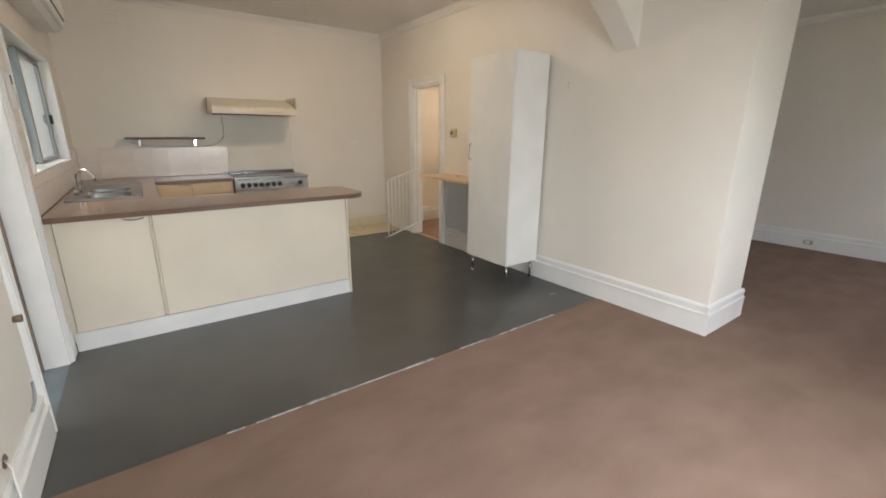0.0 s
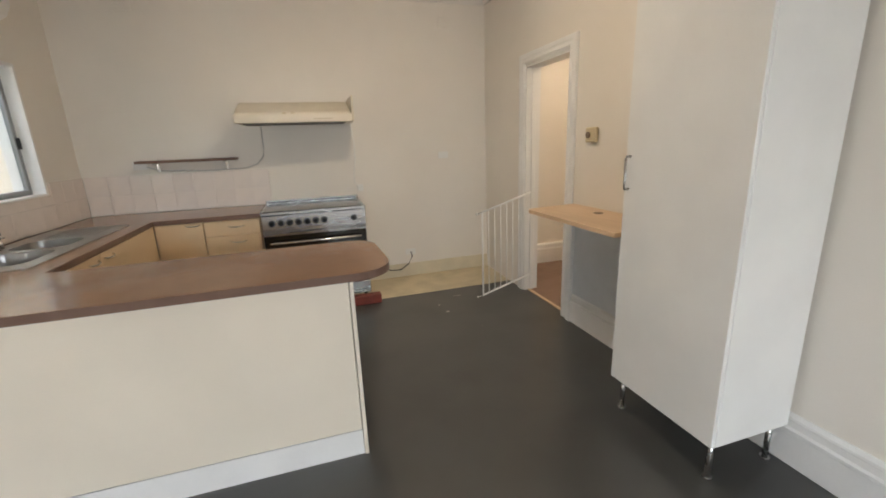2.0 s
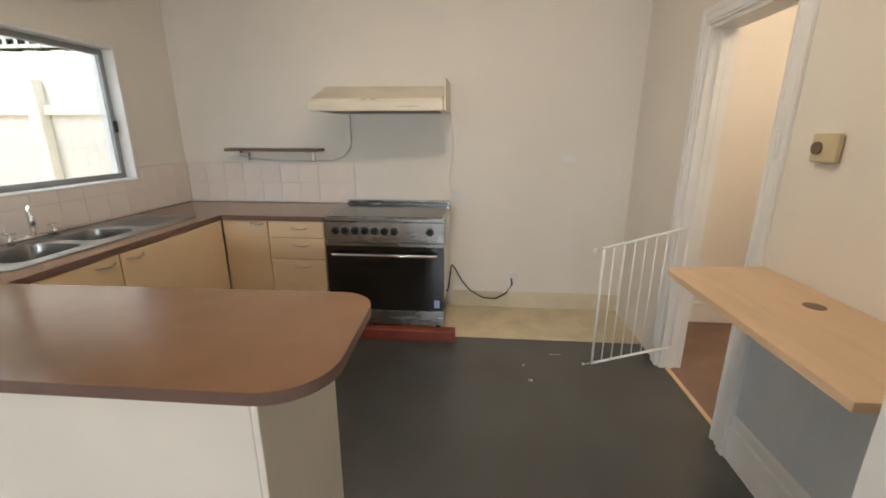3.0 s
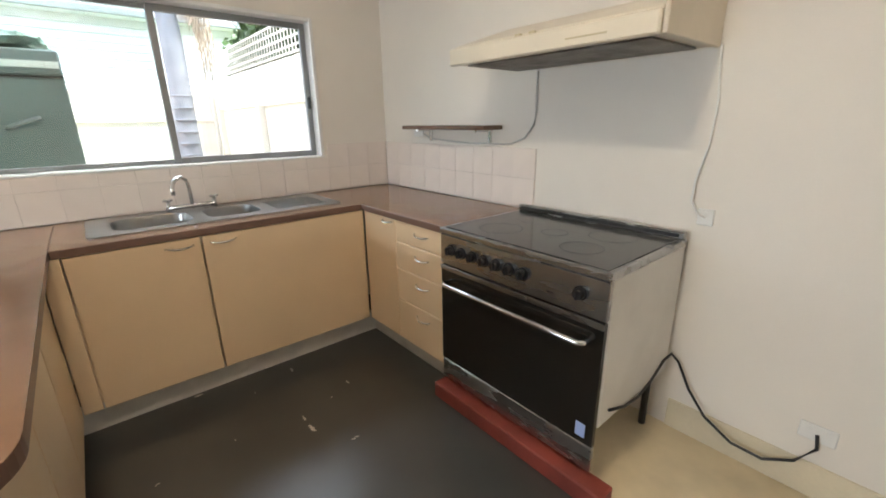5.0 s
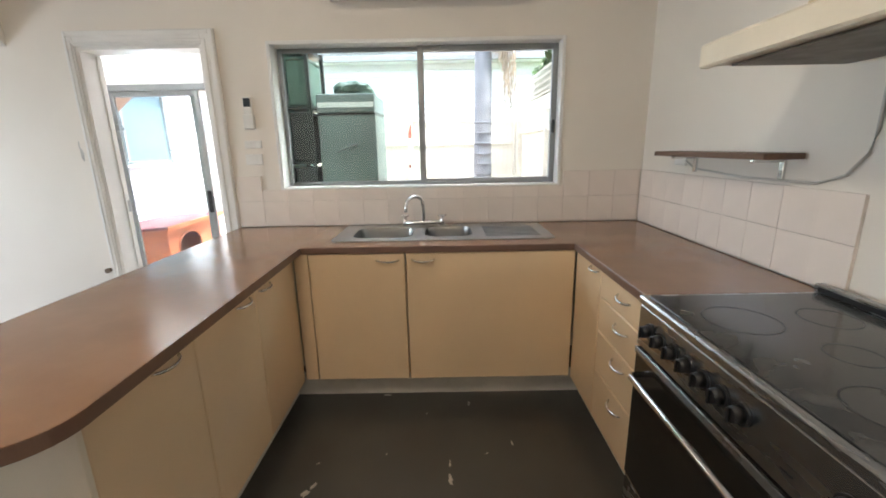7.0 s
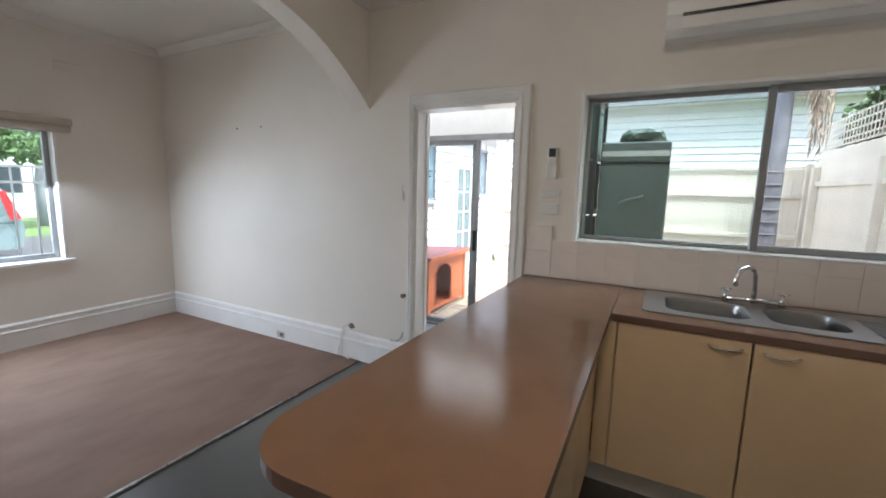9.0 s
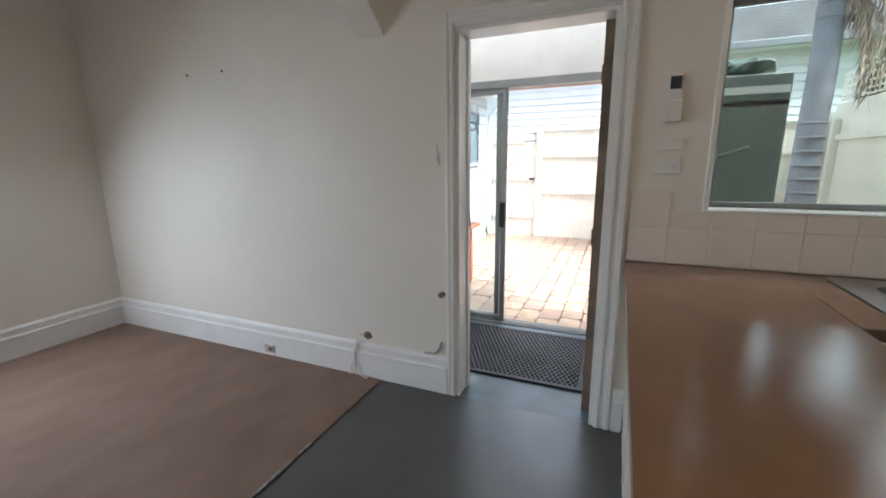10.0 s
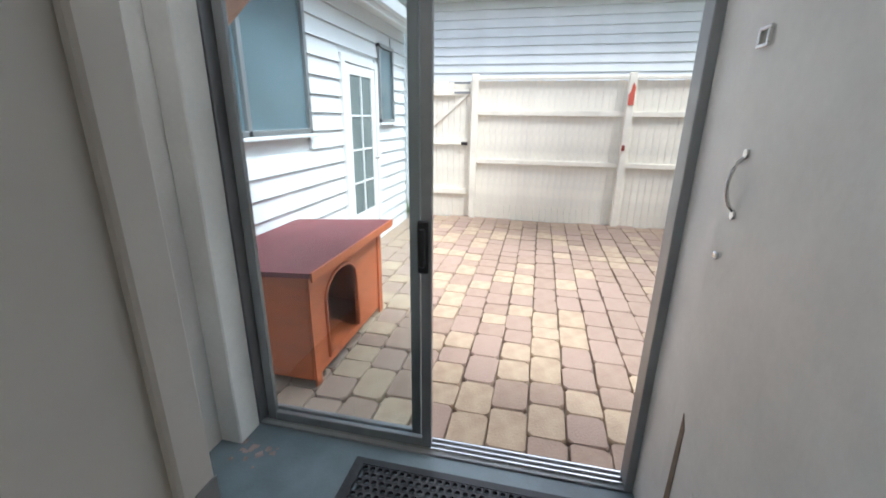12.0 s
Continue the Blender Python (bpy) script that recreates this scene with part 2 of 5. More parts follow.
def prism(bm, outline, axis, a, b, bev=0.0):
    """A flat outline drawn out from a to b along an axis; the outline names the other two axes in order."""
    def at(p, h):
        c = list(p)
        c.insert("xyz".index(axis), h)
        return c
    lo, hi = [bm.verts.new(at(p, a)) for p in outline], [bm.verts.new(at(p, b)) for p in outline]
    n = len(outline)
    fs = [bm.faces.new(lo), bm.faces.new(hi[::-1])]
    fs += [bm.faces.new((lo[i], hi[i], hi[(i + 1) % n], lo[(i + 1) % n])) for i in range(n)]
    if bev:
        bmesh.ops.bevel(bm, geom=[e for e in fs[1].edges], offset=bev, segments=2, affect="EDGES")
    bmesh.ops.recalc_face_normals(bm, faces=bm.faces)
    return bm


def P(*a, **k):
    return prism(bmesh.new(), *a, **k)


def rrect(x0, x1, y0, y1, r, n=5):
    """A rectangle's outline with round corners."""
    out = []
    for cx, cy, a in ((x1 - r, y1 - r, 0), (x0 + r, y1 - r, 90), (x0 + r, y0 + r, 180), (x1 - r, y0 + r, 270)):
        out += [(cx + r * math.cos(radians(a + 90 * k / n)), cy + r * math.sin(radians(a + 90 * k / n))) for k in range(n + 1)]
    return out


def mesh_of(bm, name, mat):
    me = bpy.data.meshes.new(name)
    bmesh.ops.recalc_face_normals(bm, faces=bm.faces)
    bm.to_mesh(me)
    bm.free()
    me.materials.append(mat)
    return me


def part(name, bm, mat, parent=None, label=""):
    ob = new(name, mesh_of(bm, name, mat))
    if parent:
        ob.parent = parent
    return tagged(ob, label)


def thing(name, label, category, group="", at=(0, 0, 0), rz=0):
    ob = new(name)
    ob.matrix_world = pose(*at, 0, 0, rz)
    ob.empty_display_size = 0.1
    return tagged(ob, label, category, group)


def structure(name, bm, mat, label, category):
    return tagged(part(name, bm, mat), label, category, kind="structure")


def piece(name, me, parent, at=(0, 0, 0), rz=0.0):
    ob = new(name, me)
    ob.parent = parent
    ob.location, ob.rotation_euler = at, (0, 0, rz)
    return ob


def wall(name, axis, a0, a1, b0, b1, z0, z1, holes, mat, label):
    """A wall whose thickness runs along axis from a0 to a1, with openings (b0, b1, z0, z1) through it."""
    bm = bmesh.new()
    cuts = sorted({b0, b1, *(v for h in holes for v in h[:2])})
    for p, q in zip(cuts, cuts[1:]):
        zs = [(z0, z1)]
        for h in holes:
            if h[0] <= p and q <= h[1]:
                zs = [(z0, h[2]), (h[3], z1)]
        for lo, hi in zs:
            if hi - lo > 1e-3:
                box(bm, *((a0, a1, p, q) if axis == "x" else (p, q, a0, a1)), lo, hi)
    return structure(name, bm, mat, label, "wall")


# ---- the rooms ----
W, E_, N, S, H = -0.65, 3.11, 6.06, -0.70, 2.85
wall("wall_west", "x", W - 0.15, W, S - 0.18, N + 0.18, 0, H, [(2.51, 3.29, 0, 2.06), (3.68, 5.52, 1.165, 2.07)], WALL, "cream painted plaster wall with doorway and kitchen window")
wall("wall_north", "y", N, N + 0.18, W, 5.2, 0, H, [], WALL, "cream painted plaster wall behind the stove")
wall("wall_east", "x", E_, E_ + 0.13, 1.12, N, 0, H, [(4.49, 5.16, 0, 2.06)], WALL, "cream painted wall with doorway to the hall")
structure("wall_pier", B(E_ + 0.13, 3.71, 1.12, 3.2, 0, H), WALL, "thick cream painted wall pier beside the open lounge", "wall")
wall("wall_south", "y", S - 0.18, S, W, 7.08, 0, H, [(0.29, 2.3, 0.75, 1.95), (4.5, 6.2, 0.75, 1.95)], WALL, "cream painted front wall with aluminium window")
structure("wall_lounge_east", B(6.90, 7.08, S, 3.2, 0, H), WALL, "dim cream painted lounge wall", "wall")
structure("wall_lounge_north", B(3.71, 7.08, 3.2, 3.34, 0, H), WALL, "cream painted wall between lounge and hall", "wall")
structure("wall_hall_east", B(5.0, 5.2, 3.34, 5.9, 0, H), WALL, "cream painted hall end wall", "wall")
structure("wall_hall_north", B(E_ + 0.13, 5.2, 5.9, N, 0, H), WALL, "cream painted hall wall", "wall")
structure("ceiling", B(W - 0.15, 7.08, S - 0.18, N + 0.18, H, H + 0.12), CEIL, "off-white plaster ceiling", "ceiling")
structure("floor", B(W, E_ + 0.06, 1.99, N, -0.1, 0), VINYL, "dark grey vinyl kitchen floor, worn", "floor")
structure("floor_threshold", B(W - 0.15, W, 2.51, 3.29, -0.1, 0), PORCH, "blue-grey painted door threshold", "floor")
structure("floor_carpet_1", B(W, 3.71, S, 1.12, -0.1, 0.008), CARPET, "worn brown living room carpet with stains", "carpet")
structure("floor_carpet_2", B(W, E_, 1.12, 1.99, -0.1, 0.008), CARPET, "worn brown carpet meeting the vinyl floor", "carpet")
structure("floor_carpet_3", B(3.71, 6.9, S, 3.2, -0.1, 0.008), CARPET, "brown lounge carpet", "carpet")
structure("floor_hall", B(E_ + 0.06, 5.0, 3.34, 5.9, -0.1, 0.006), CARPET, "brown hall carpet", "carpet")

# arched beam between kitchen and living room
span = E_ - W
outline = [(W, H), (W, 2.05)]
for i in range(41):
    x = W + span * i / 40
    d = min(x - W, E_ - x)
    z = 2.57 - 0.5 * max(0, 1 - d / 1.15) ** 2.1
    outline.append((x, max(z, 2.05)))
outline.append((E_, H))
bm = bmesh.new()
for i in range(1, len(outline) - 2):
    (xa, za), (xb, zb) = outline[i], outline[i + 1]
    if xb - xa < 1e-4:
        continue
    q = [[bm.verts.new((x, y, z)) for x, z in ((xa, za), (xb, zb), (xb, H), (xa, H))] for y in (1.91, 2.09)]
    for f in ((q[0]), q[1][::-1], (q[0][0], q[1][0], q[1][1], q[0][1])):
        bm.faces.new(f)
bmesh.ops.remove_doubles(bm, verts=bm.verts, dist=1e-4)
structure("arch_beam", bm, WALL, "cream plaster beam with arched ends across the room", "beam")


def run(name, profile, a, b, inward, mat, z=0.0, label="", category="trim"):
    """A moulding along the wall's line from a to b; the profile is (out from the wall, height)."""
    a, b, n = Vector((*a, z)), Vector((*b, z)), Vector((*inward, 0))
    bm = bmesh.new()
    ends = [[bm.verts.new(p + n * o + Vector((0, 0, h))) for o, h in profile] for p in (a, b)]
    k = len(profile)
    for i in range(k):
        bm.faces.new((ends[0][i], ends[1][i], ends[1][(i + 1) % k], ends[0][(i + 1) % k]))
    bm.faces.new(ends[0])
    bm.faces.new(ends[1][::-1])
    return structure(name, bm, mat, label, category)


SKIRT = [(0, 0), (0.026, 0), (0.026, 0.15), (0.030, 0.155), (0.030, 0.168), (0.018, 0.175), (0.018, 0.205), (0.022, 0.21), (0.020, 0.222), (0.008, 0.235), (0, 0.235)]
COVE = [(0, 0), (0.012, 0), (0.018, -0.002), (0.03, 0.03), (0.06, 0.06), (0.065, 0.07), (0, 0.07)]
LS = "white painted moulded skirting board, scuffed"
for i, (a, b, n) in enumerate([((W, S), (W, 2.455), (1, 0)), ((W, 3.378), (W, 3.43), (1, 0)), ((W, S), (E_ + 0.7, S), (0, 1)), ((E_, 1.12), (E_, 2.80), (-1, 0)), ((E_, 2.80), (E_, 4.38), (-1, 0)), ((E_ - 0.03, 1.12), (3.74, 1.12), (0, -1)),
                               ((3.71, 1.12), (3.71, 3.2), (1, 0)), ((6.9, S), (6.9, 3.2), (-1, 0)), ((3.71, 3.2), (6.9, 3.2), (0, -1)), ((E_ + 0.13, 5.9), (5.0, 5.9), (0, -1)), ((E_ + 0.13, 3.34), (E_ + 0.13, 4.45), (1, 0)), ((5.0, 3.34), (5.0, 5.9), (-1, 0))]):
    run(f"baseboard_{i + 1}", SKIRT, a, b, n, WHITE, 0.004, LS, "skirting board")
for i, (a, b, n) in enumerate([((W, 2.09), (W, N), (1, 0)), ((W, N), (E_, N), (0, -1)), ((E_, 2.09), (E_, N), (-1, 0)), ((W, 2.09), (E_, 2.09), (0, 1)),
                               ((W, S), (W, 1.91), (1, 0)), ((W, S), (6.9, S), (0, 1)), ((6.9, S), (6.9, 3.2), (-1, 0))]):
    run(f"trim_{i + 1}", COVE, a, b, n, CEIL, H - 0.07, "white plaster cornice", "cornice")


# ---- doorways ----
def architrave(name, x, y0, y1, top, out, width=0.09, south=1.0):
    """Moulded casing round a doorway in a wall that runs along y; out: the side on which it stands proud."""
    bm = bmesh.new()
    for k, (o, w0, w1) in enumerate(((0.018, 0.0, width), (0.026, 0.012, 0.030), (0.024, 0.052, width - 0.006))):
        a, b = sorted((x, x + out * o))
        box(bm, a, b, y0 - w1 * south, y0 - w0 * south, 0, top + w1, 0.003)
        box(bm, a, b, y1 + w0, y1 + w1, 0, top + w1, 0.003)
        box(bm, a, b, y0 - w0 * south, y1 + w0, top + w0, top + w1, 0.003)
    return structure(name, bm, WHITE, "white painted moulded door casing, chipped", "door frame")


def lining(name, x0, x1, y0, y1, top, stop=0.05, both=True):
    bm = bmesh.new()
    box(bm, x0, x1, y0, y0 + 0.02, 0, top - 0.02)
    box(bm, x0, x1, y1 - 0.02, y1, 0, top - 0.02)
    box(bm, x0, x1, y0, y1, top - 0.02, top)
    box(bm, x0 + stop, x0 + stop + 0.038, y0 + 0.02, y0 + 0.032, 0, top - 0.032, 0.003)
    if both:
        box(bm, x0 + stop, x0 + stop + 0.038, y1 - 0.032, y1 - 0.02, 0, top - 0.032, 0.003)
    return structure(name, bm, WHITE, "white painted door jamb lining", "door frame")


architrave("trim_back_door", W, 2.51, 3.29, 2.06, 1, 0.085, 0.65)
lining("jamb_back_door", W - 0.155, W + 0.004, 2.5102, 3.2898, 2.0598, 0.004, False)
architrave("trim_hall_door", E_, 4.49, 5.16, 2.06, -1, 0.09)
lining("jamb_hall_door", E_ - 0.004, E_ + 0.134, 4.4902, 5.1598, 2.0598)
structure("trim_hall_threshold", B(E_ + 0.03, E_ + 0.06, 4.512, 5.138, 0, 0.01, bev=0.003), PLY, "worn timber carpet strip", "threshold")

# uneven white edge strip between vinyl and carpet
bm = bmesh.new()
rng = random.Random(4)
x = 0.05
while x < 2.45:
    w = rng.uniform(0.04, 0.22)
    d = rng.uniform(0.006, 0.015)
    if rng.random() < 0.85:
        box(bm, x, x + w, 1.985 - d * 0.5, 1.985 + d, 0.002, 0.0115, 0.002)
    x += w * rng.uniform(0.96, 1.1)
structure("trim_carpet_edge", bm, material("chipped_edge_strip", (0.42, 0.42, 0.42), 0.5, var=0.3, scale=25, grain=0.2), "chipped pale edge strip of the vinyl floor", "floor trim")

# pale chips where the vinyl paint has flaked
bm = bmesh.new()
chips = [(-0.06, 4.40, 0.05, 1.6), (0.04, 4.87, 0.03, 0.4), (0.12, 4.64, 0.012, 0), (0.36, 5.07, 0.028, 0.3), (0.42, 4.46, 0.014, 0), (0.43, 4.94, 0.012, 1), (0.49, 4.76, 0.03, 0.2), (0.58, 4.76, 0.045, 0.3), (0.48, 4.15, 0.02, 2.3), (0.63, 4.15, 0.05, 2.6), (0.78, 4.89, 0.032, 1.2), (2.21, 5.09, 0.02, 1), (2.24, 4.91, 0.035, 2), (2.47, 5.25, 0.03, 0.2), (2.40, 4.54, 0.012, 0),
         (2.85, 2.3, 0.045, 2.5), (2.42, 5.25, 0.03, 0.3)]
for x, y, r, a in chips:
    for j in range(3):
        cx, cy = x + rng.uniform(-1, 1) * r * 0.6 * math.cos(a), y + rng.uniform(-1, 1) * r * 0.6 * math.sin(a)
        k = rng.uniform(0.35, 0.6) * r
        vs = [bm.verts.new((cx + k * rng.uniform(0.5, 1) * (math.cos(b) * math.cos(a) - 0.4 * math.sin(b) * math.sin(a)), cy + k * rng.uniform(0.5, 1) * (math.cos(b) * math.sin(a) + 0.4 * math.sin(b) * math.cos(a)), 0.0012 + 0.0004 * j)) for b in (2 * math.pi * i / 9 for i in range(9))]
        bm.faces.new(vs)
tagged(part("paint_chips", bm, FLECK), "pale flaked chips scattered on the vinyl floor", "floor wear", kind="stuff")
structure("floor_lino", B(0.80, E_, 5.46, N, 0, 0.005), LINO, "cream lino patch along the kitchen wall", "floor")
structure("trim_lino_wall", B(1.68, E_, N - 0.012, N, 0.005, 0.15, bev=0.003), material("cream_wall_strip", (0.70, 0.62, 0.46), 0.5), "cream painted strip at the foot of the wall", "trim")


# ---- windows ----
def sash(parent, x, y0, y1, z0, z1, w, pane, name="sash", depth=0.03):
    """A glazed frame in a wall that runs along y."""
    bm = bmesh.new()
    a, b = x - depth / 2, x + depth / 2
    box(bm, a, b, y0, y0 + w, z0, z1, 0.003)
    box(bm, a, b, y1 - w, y1, z0, z1, 0.003)
    box(bm, a, b, y0 + w, y1 - w, z0, z0 + w, 0.003)
    box(bm, a, b, y0 + w, y1 - w, z1 - w, z1, 0.003)
    f = part(name, bm, ALU, parent, "grey aluminium sash")
    g = part("pane", B(x - 0.002, x + 0.002, y0 + w, y1 - w, z0 + w, z1 - w), pane, f)
    g.visible_shadow = False
    return f


win = tagged(thing("window_1", "aluminium sliding kitchen window above the sink", "window"), kind="structure")
bm = bmesh.new()
y0, y1, z0, z1 = 3.68, 5.52, 1.165, 2.07
for q in ((-0.83, -0.64, y0, y0 + 0.022, z0, z1), (-0.83, -0.64, y1 - 0.022, y1, z0, z1), (-0.83, -0.64, y0 + 0.022, y1 - 0.022, z1 - 0.022, z1)):
    box(bm, *q, 0.003)
part("reveal", bm, WHITE, win, "white painted window reveal")
part("sill", B(-0.84, -0.632, y0 + 0.022, y1 - 0.022, z0, z0 + 0.014, bev=0.004), WHITE, win, "white painted sill")
sash(win, -0.765, 3.705, 4.64, 1.18, 2.045, 0.024, KGLASS, "fixed_sash")
sash(win, -0.735, 4.60, 5.496, 1.18, 2.045, 0.036, KGLASS, "sliding_sash")
part("latch", B(-0.722, -0.70, 5.465, 5.485, 1.50, 1.58, bev=0.004), BLACK, win)
sc = part("fly_screen", B(-0.802, -0.80, 3.705, 4.64, 1.18, 2.045), SCREEN, win, "green tinted insect screen")
sc.visible_shadow = False

win2 = tagged(thing("window_2", "front window with roller blind rolled up", "window"), kind="structure")
bm = bmesh.new()
for q in ((0.29, 0.31, S - 0.19, S + 0.008, 0.75, 1.95), (2.28, 2.30, S - 0.19, S + 0.008, 0.75, 1.95), (0.31, 2.28, S - 0.19, S + 0.008, 1.93, 1.95)):
    box(bm, *q, 0.003)
part("reveal", bm, WHITE, win2)
part("sill", B(0.24, 2.35, S - 0.19, S + 0.03, 0.72, 0.752, bev=0.006), WHITE, win2, "white painted sill")
bm = bmesh.new()
for q in ((0.31, 0.35, 0.755, 1.93), (1.28, 1.32, 0.755, 1.93), (2.24, 2.28, 0.755, 1.93)):
    box(bm, q[0], q[1], S - 0.13, S - 0.09, q[2], q[3], 0.004)
box(bm, 0.35, 2.24, S - 0.13, S - 0.09, 0.755, 0.80, 0.004)
box(bm, 0.35, 2.24, S - 0.13, S - 0.09, 1.89, 1.93, 0.004)
fr2 = part("window_frame", bm, ALU, win2, "grey aluminium frame")
for a, b in ((0.35, 1.28), (1.32, 2.24)):
    part("pane", B(a, b, S - 0.112, S - 0.108, 0.80, 1.89), GLASS, fr2).visible_shadow = False
roller = thing("roller_blind", "beige roller blind rolled up above the front window", "blind")
part("headrail", B(0.17, 2.42, S, S + 0.05, 1.955, 2.02, bev=0.008), BLIND, roller)
part("rolled_fabric", T([(0.2, S + 0.052, 1.925), (2.4, S + 0.052, 1.925)], 0.035, n=14), BLIND, roller)
# unseen window, added so that daylight reaches the lounge
win3 = tagged(thing("window_3", "unseen lounge window added to let daylight in", "window"), kind="structure")
bm = bmesh.new()
for a, b, c, d in ((4.5, 4.55, 0.75, 1.95), (6.15, 6.2, 0.75, 1.95), (4.55, 6.15, 0.75, 0.8), (4.55, 6.15, 1.9, 1.95)):
    box(bm, a, b, S - 0.13, S - 0.09, c, d)
part("window_frame", bm, ALU, win3)


# ---- kitchen ----
def bow_handle(parent, a, b, out, r=0.005):
    """A bowed chrome pull from a to b that stands out along out."""
    a, b, o = Vector(a), Vector(b), Vector(out)
    pts = [a.lerp(b, k / 8) + o * math.sin(math.pi * k / 8) ** 0.6 for k in range(9)]
    return part("handle", T(pts, r, n=8), CHROME, parent, "chrome bow handle")


KZ = 0.145
cab = thing("sink_cabinet", "cream laminate sink cabinet with two doors", "cabinet")
part("body", B(-0.63, -0.07, 4.02, 5.43, KZ, 0.70), CREAM, cab)
part("filler_panel", B(-0.022, -0.004, 3.952, 4.024, KZ, 0.882, bev=0.002), CREAM, cab)
part("kickboard", B(-0.10, -0.085, 3.86, 5.56, 0, KZ - 0.003), KICK, cab, "grey kickboard")
for a, b, h in ((4.03, 4.541, 4.45), (4.549, 5.446, 4.64)):
    d = part("door", B(-0.02, -0.002, a, b, KZ, 0.880, bev=0.003), CREAM, cab)
    bow_handle(d, (-0.002, h - 0.06, 0.845), (-0.002, h + 0.06, 0.845), (0.026, 0, -0.006))
cab = thing("drawer_cabinet", "cream laminate cabinet with one door and four drawers", "cabinet")
part("body", B(-0.02, 0.772, 5.51, 6.04, KZ, 0.882), CREAM, cab)
part("kickboard", B(-0.085, 0.772, 5.53, 5.545, 0, KZ - 0.003), KICK, cab)
d = part("door", B(0.004, 0.342, 5.452, 5.470, KZ, 0.880, bev=0.003), CREAM, cab)
bow_handle(d, (0.22, 5.452, 0.86), (0.32, 5.452, 0.86), (0, -0.026, -0.006))
for a, b in ((0.755, 0.880), (0.595, 0.751), (0.40, 0.591), (KZ, 0.396)):
    d = part("drawer_front", B(0.348, 0.770, 5.452, 5.470, a, b, bev=0.003), CREAM, cab)
    bow_handle(d, (0.53, 5.452, b - 0.05), (0.65, 5.452, b - 0.05), (0, -0.026, -0.006))

pen = thing("peninsula_cabinet", "cream laminate peninsula cabinet under the breakfast bar", "cabinet")
part("body", B(-0.62, 1.325, 3.452, 3.89, KZ, 0.882), PALE, pen)
part("end_panel", B(1.327, 1.345, 3.43, 3.955, 0, 0.882, bev=0.002), PALE, pen)
part("kickboard", B(-0.62, 1.325, 3.438, 3.45, 0, 0.13), WHITE, pen, "white painted kickboard")
part("kickboard", B(-0.085, 1.325, 3.86, 3.87, 0, KZ - 0.003), KICK, pen, "grey kickboard")
d = part("door", B(-0.60, -0.108, 3.432, 3.450, 0.135, 0.880, bev=0.003), PALE, pen)
bow_handle(d, (-0.25, 3.432, 0.868), (-0.13, 3.432, 0.868), (0, -0.026, -0.006))
part("cover_strip", B(-0.104, -0.09, 3.426, 3.446, 0.135, 0.880, bev=0.003), PALE, pen)
part("back_panel", B(-0.088, 1.324, 3.434, 3.450, 0.135, 0.880, bev=0.003), PALE, pen)
for a, b, h in ((0.01, 0.462, 0.37), (0.466, 0.90, 0.57), (0.904, 1.322, 1.04)):
    d = part("door", B(a, b, 3.932, 3.950, KZ, 0.880, bev=0.003), CREAM, pen)
    bow_handle(d, (h - 0.06, 3.95, 0.835), (h + 0.06, 3.95, 0.835), (0, 0.026, -0.006))
part("scribe_panel", B(-0.648, -0.604, 3.445, 3.46, 0.10, 0.880), PALE, pen)


def worktop(name, outline, label):
    t = thing(name, label, "worktop")
    part("top", P(outline, "z", 0.9185, 0.9205), BENCH, t)
    part("edge_band", P(outline, "z", 0.8842, 0.918), BENCH_EDGE, t, "darker laminate edge")
    return t


arc = [(1.525 - 0.17 + 0.17 * math.sin(radians(a)), 3.385 + 0.17 - 0.17 * math.cos(radians(a))) for a in range(0, 91, 9)]
arc += [(1.515 - 0.14 + 0.14 * math.cos(radians(a)), 4.02 - 0.14 + 0.14 * math.sin(radians(a))) for a in range(0, 91, 9)]
worktop("breakfast_bar_top", [(-0.648, 3.385), *arc, (-0.0, 3.995), (-0.648, 3.995)], "brown laminate breakfast bar top with rounded end, glossy")
t = thing("sink_worktop", "brown laminate L-shaped worktop round the sink", "worktop")
bm = bmesh.new()
for q in ((-0.648, 0.0, 3.998, 4.14), (-0.648, -0.575, 4.14, 5.35), (-0.14, 0.0, 4.14, 5.35), (-0.648, 0.0, 5.35, 6.048)):
    box(bm, *q, 0.8842, 0.92)
box(bm, 0.0, 0.780, 5.44, 6.048, 0.8842, 0.92)
bmesh.ops.remove_doubles(bm, verts=bm.verts, dist=1e-4)
part("top", bm, BENCH, t)
part("front_edge", B(0.0, 0.006, 3.998, 5.438, 0.8842, 0.9195, bev=0.002), BENCH_EDGE, t)
part("front_edge", B(0.006, 0.780, 5.434, 5.44, 0.8842, 0.9195, bev=0.002), BENCH_EDGE, t)

sink = thing("kitchen_sink", "stainless steel double-bowl sink with drainer", "sink")
bm = bmesh.new()
outer = rrect(-0.60, -0.115, 4.12, 5.37, 0.04)
bowls = [rrect(-0.50, -0.19, 4.22, 4.57, 0.07), rrect(-0.50, -0.20, 4.64, 4.92, 0.07)]
edges = []
for loop in (outer, *bowls):
    vs = [bm.verts.new((x, y, 0.926)) for x, y in loop]
    edges += [bm.edges.new((vs[i], vs[(i + 1) % len(vs)])) for i in range(len(vs))]
bmesh.ops.triangle_fill(bm, use_beauty=True, edges=edges)
lip = [bm.verts.new((x, y, 0.9205)) for x, y in outer]
top = [bm.verts.new((x, y, 0.926)) for x, y in outer]
for i in range(len(lip)):
    j = (i + 1) % len(lip)
    bm.faces.new((lip[i], lip[j], top[j], top[i]))
part("deck", bm, SINKSTEEL, sink)
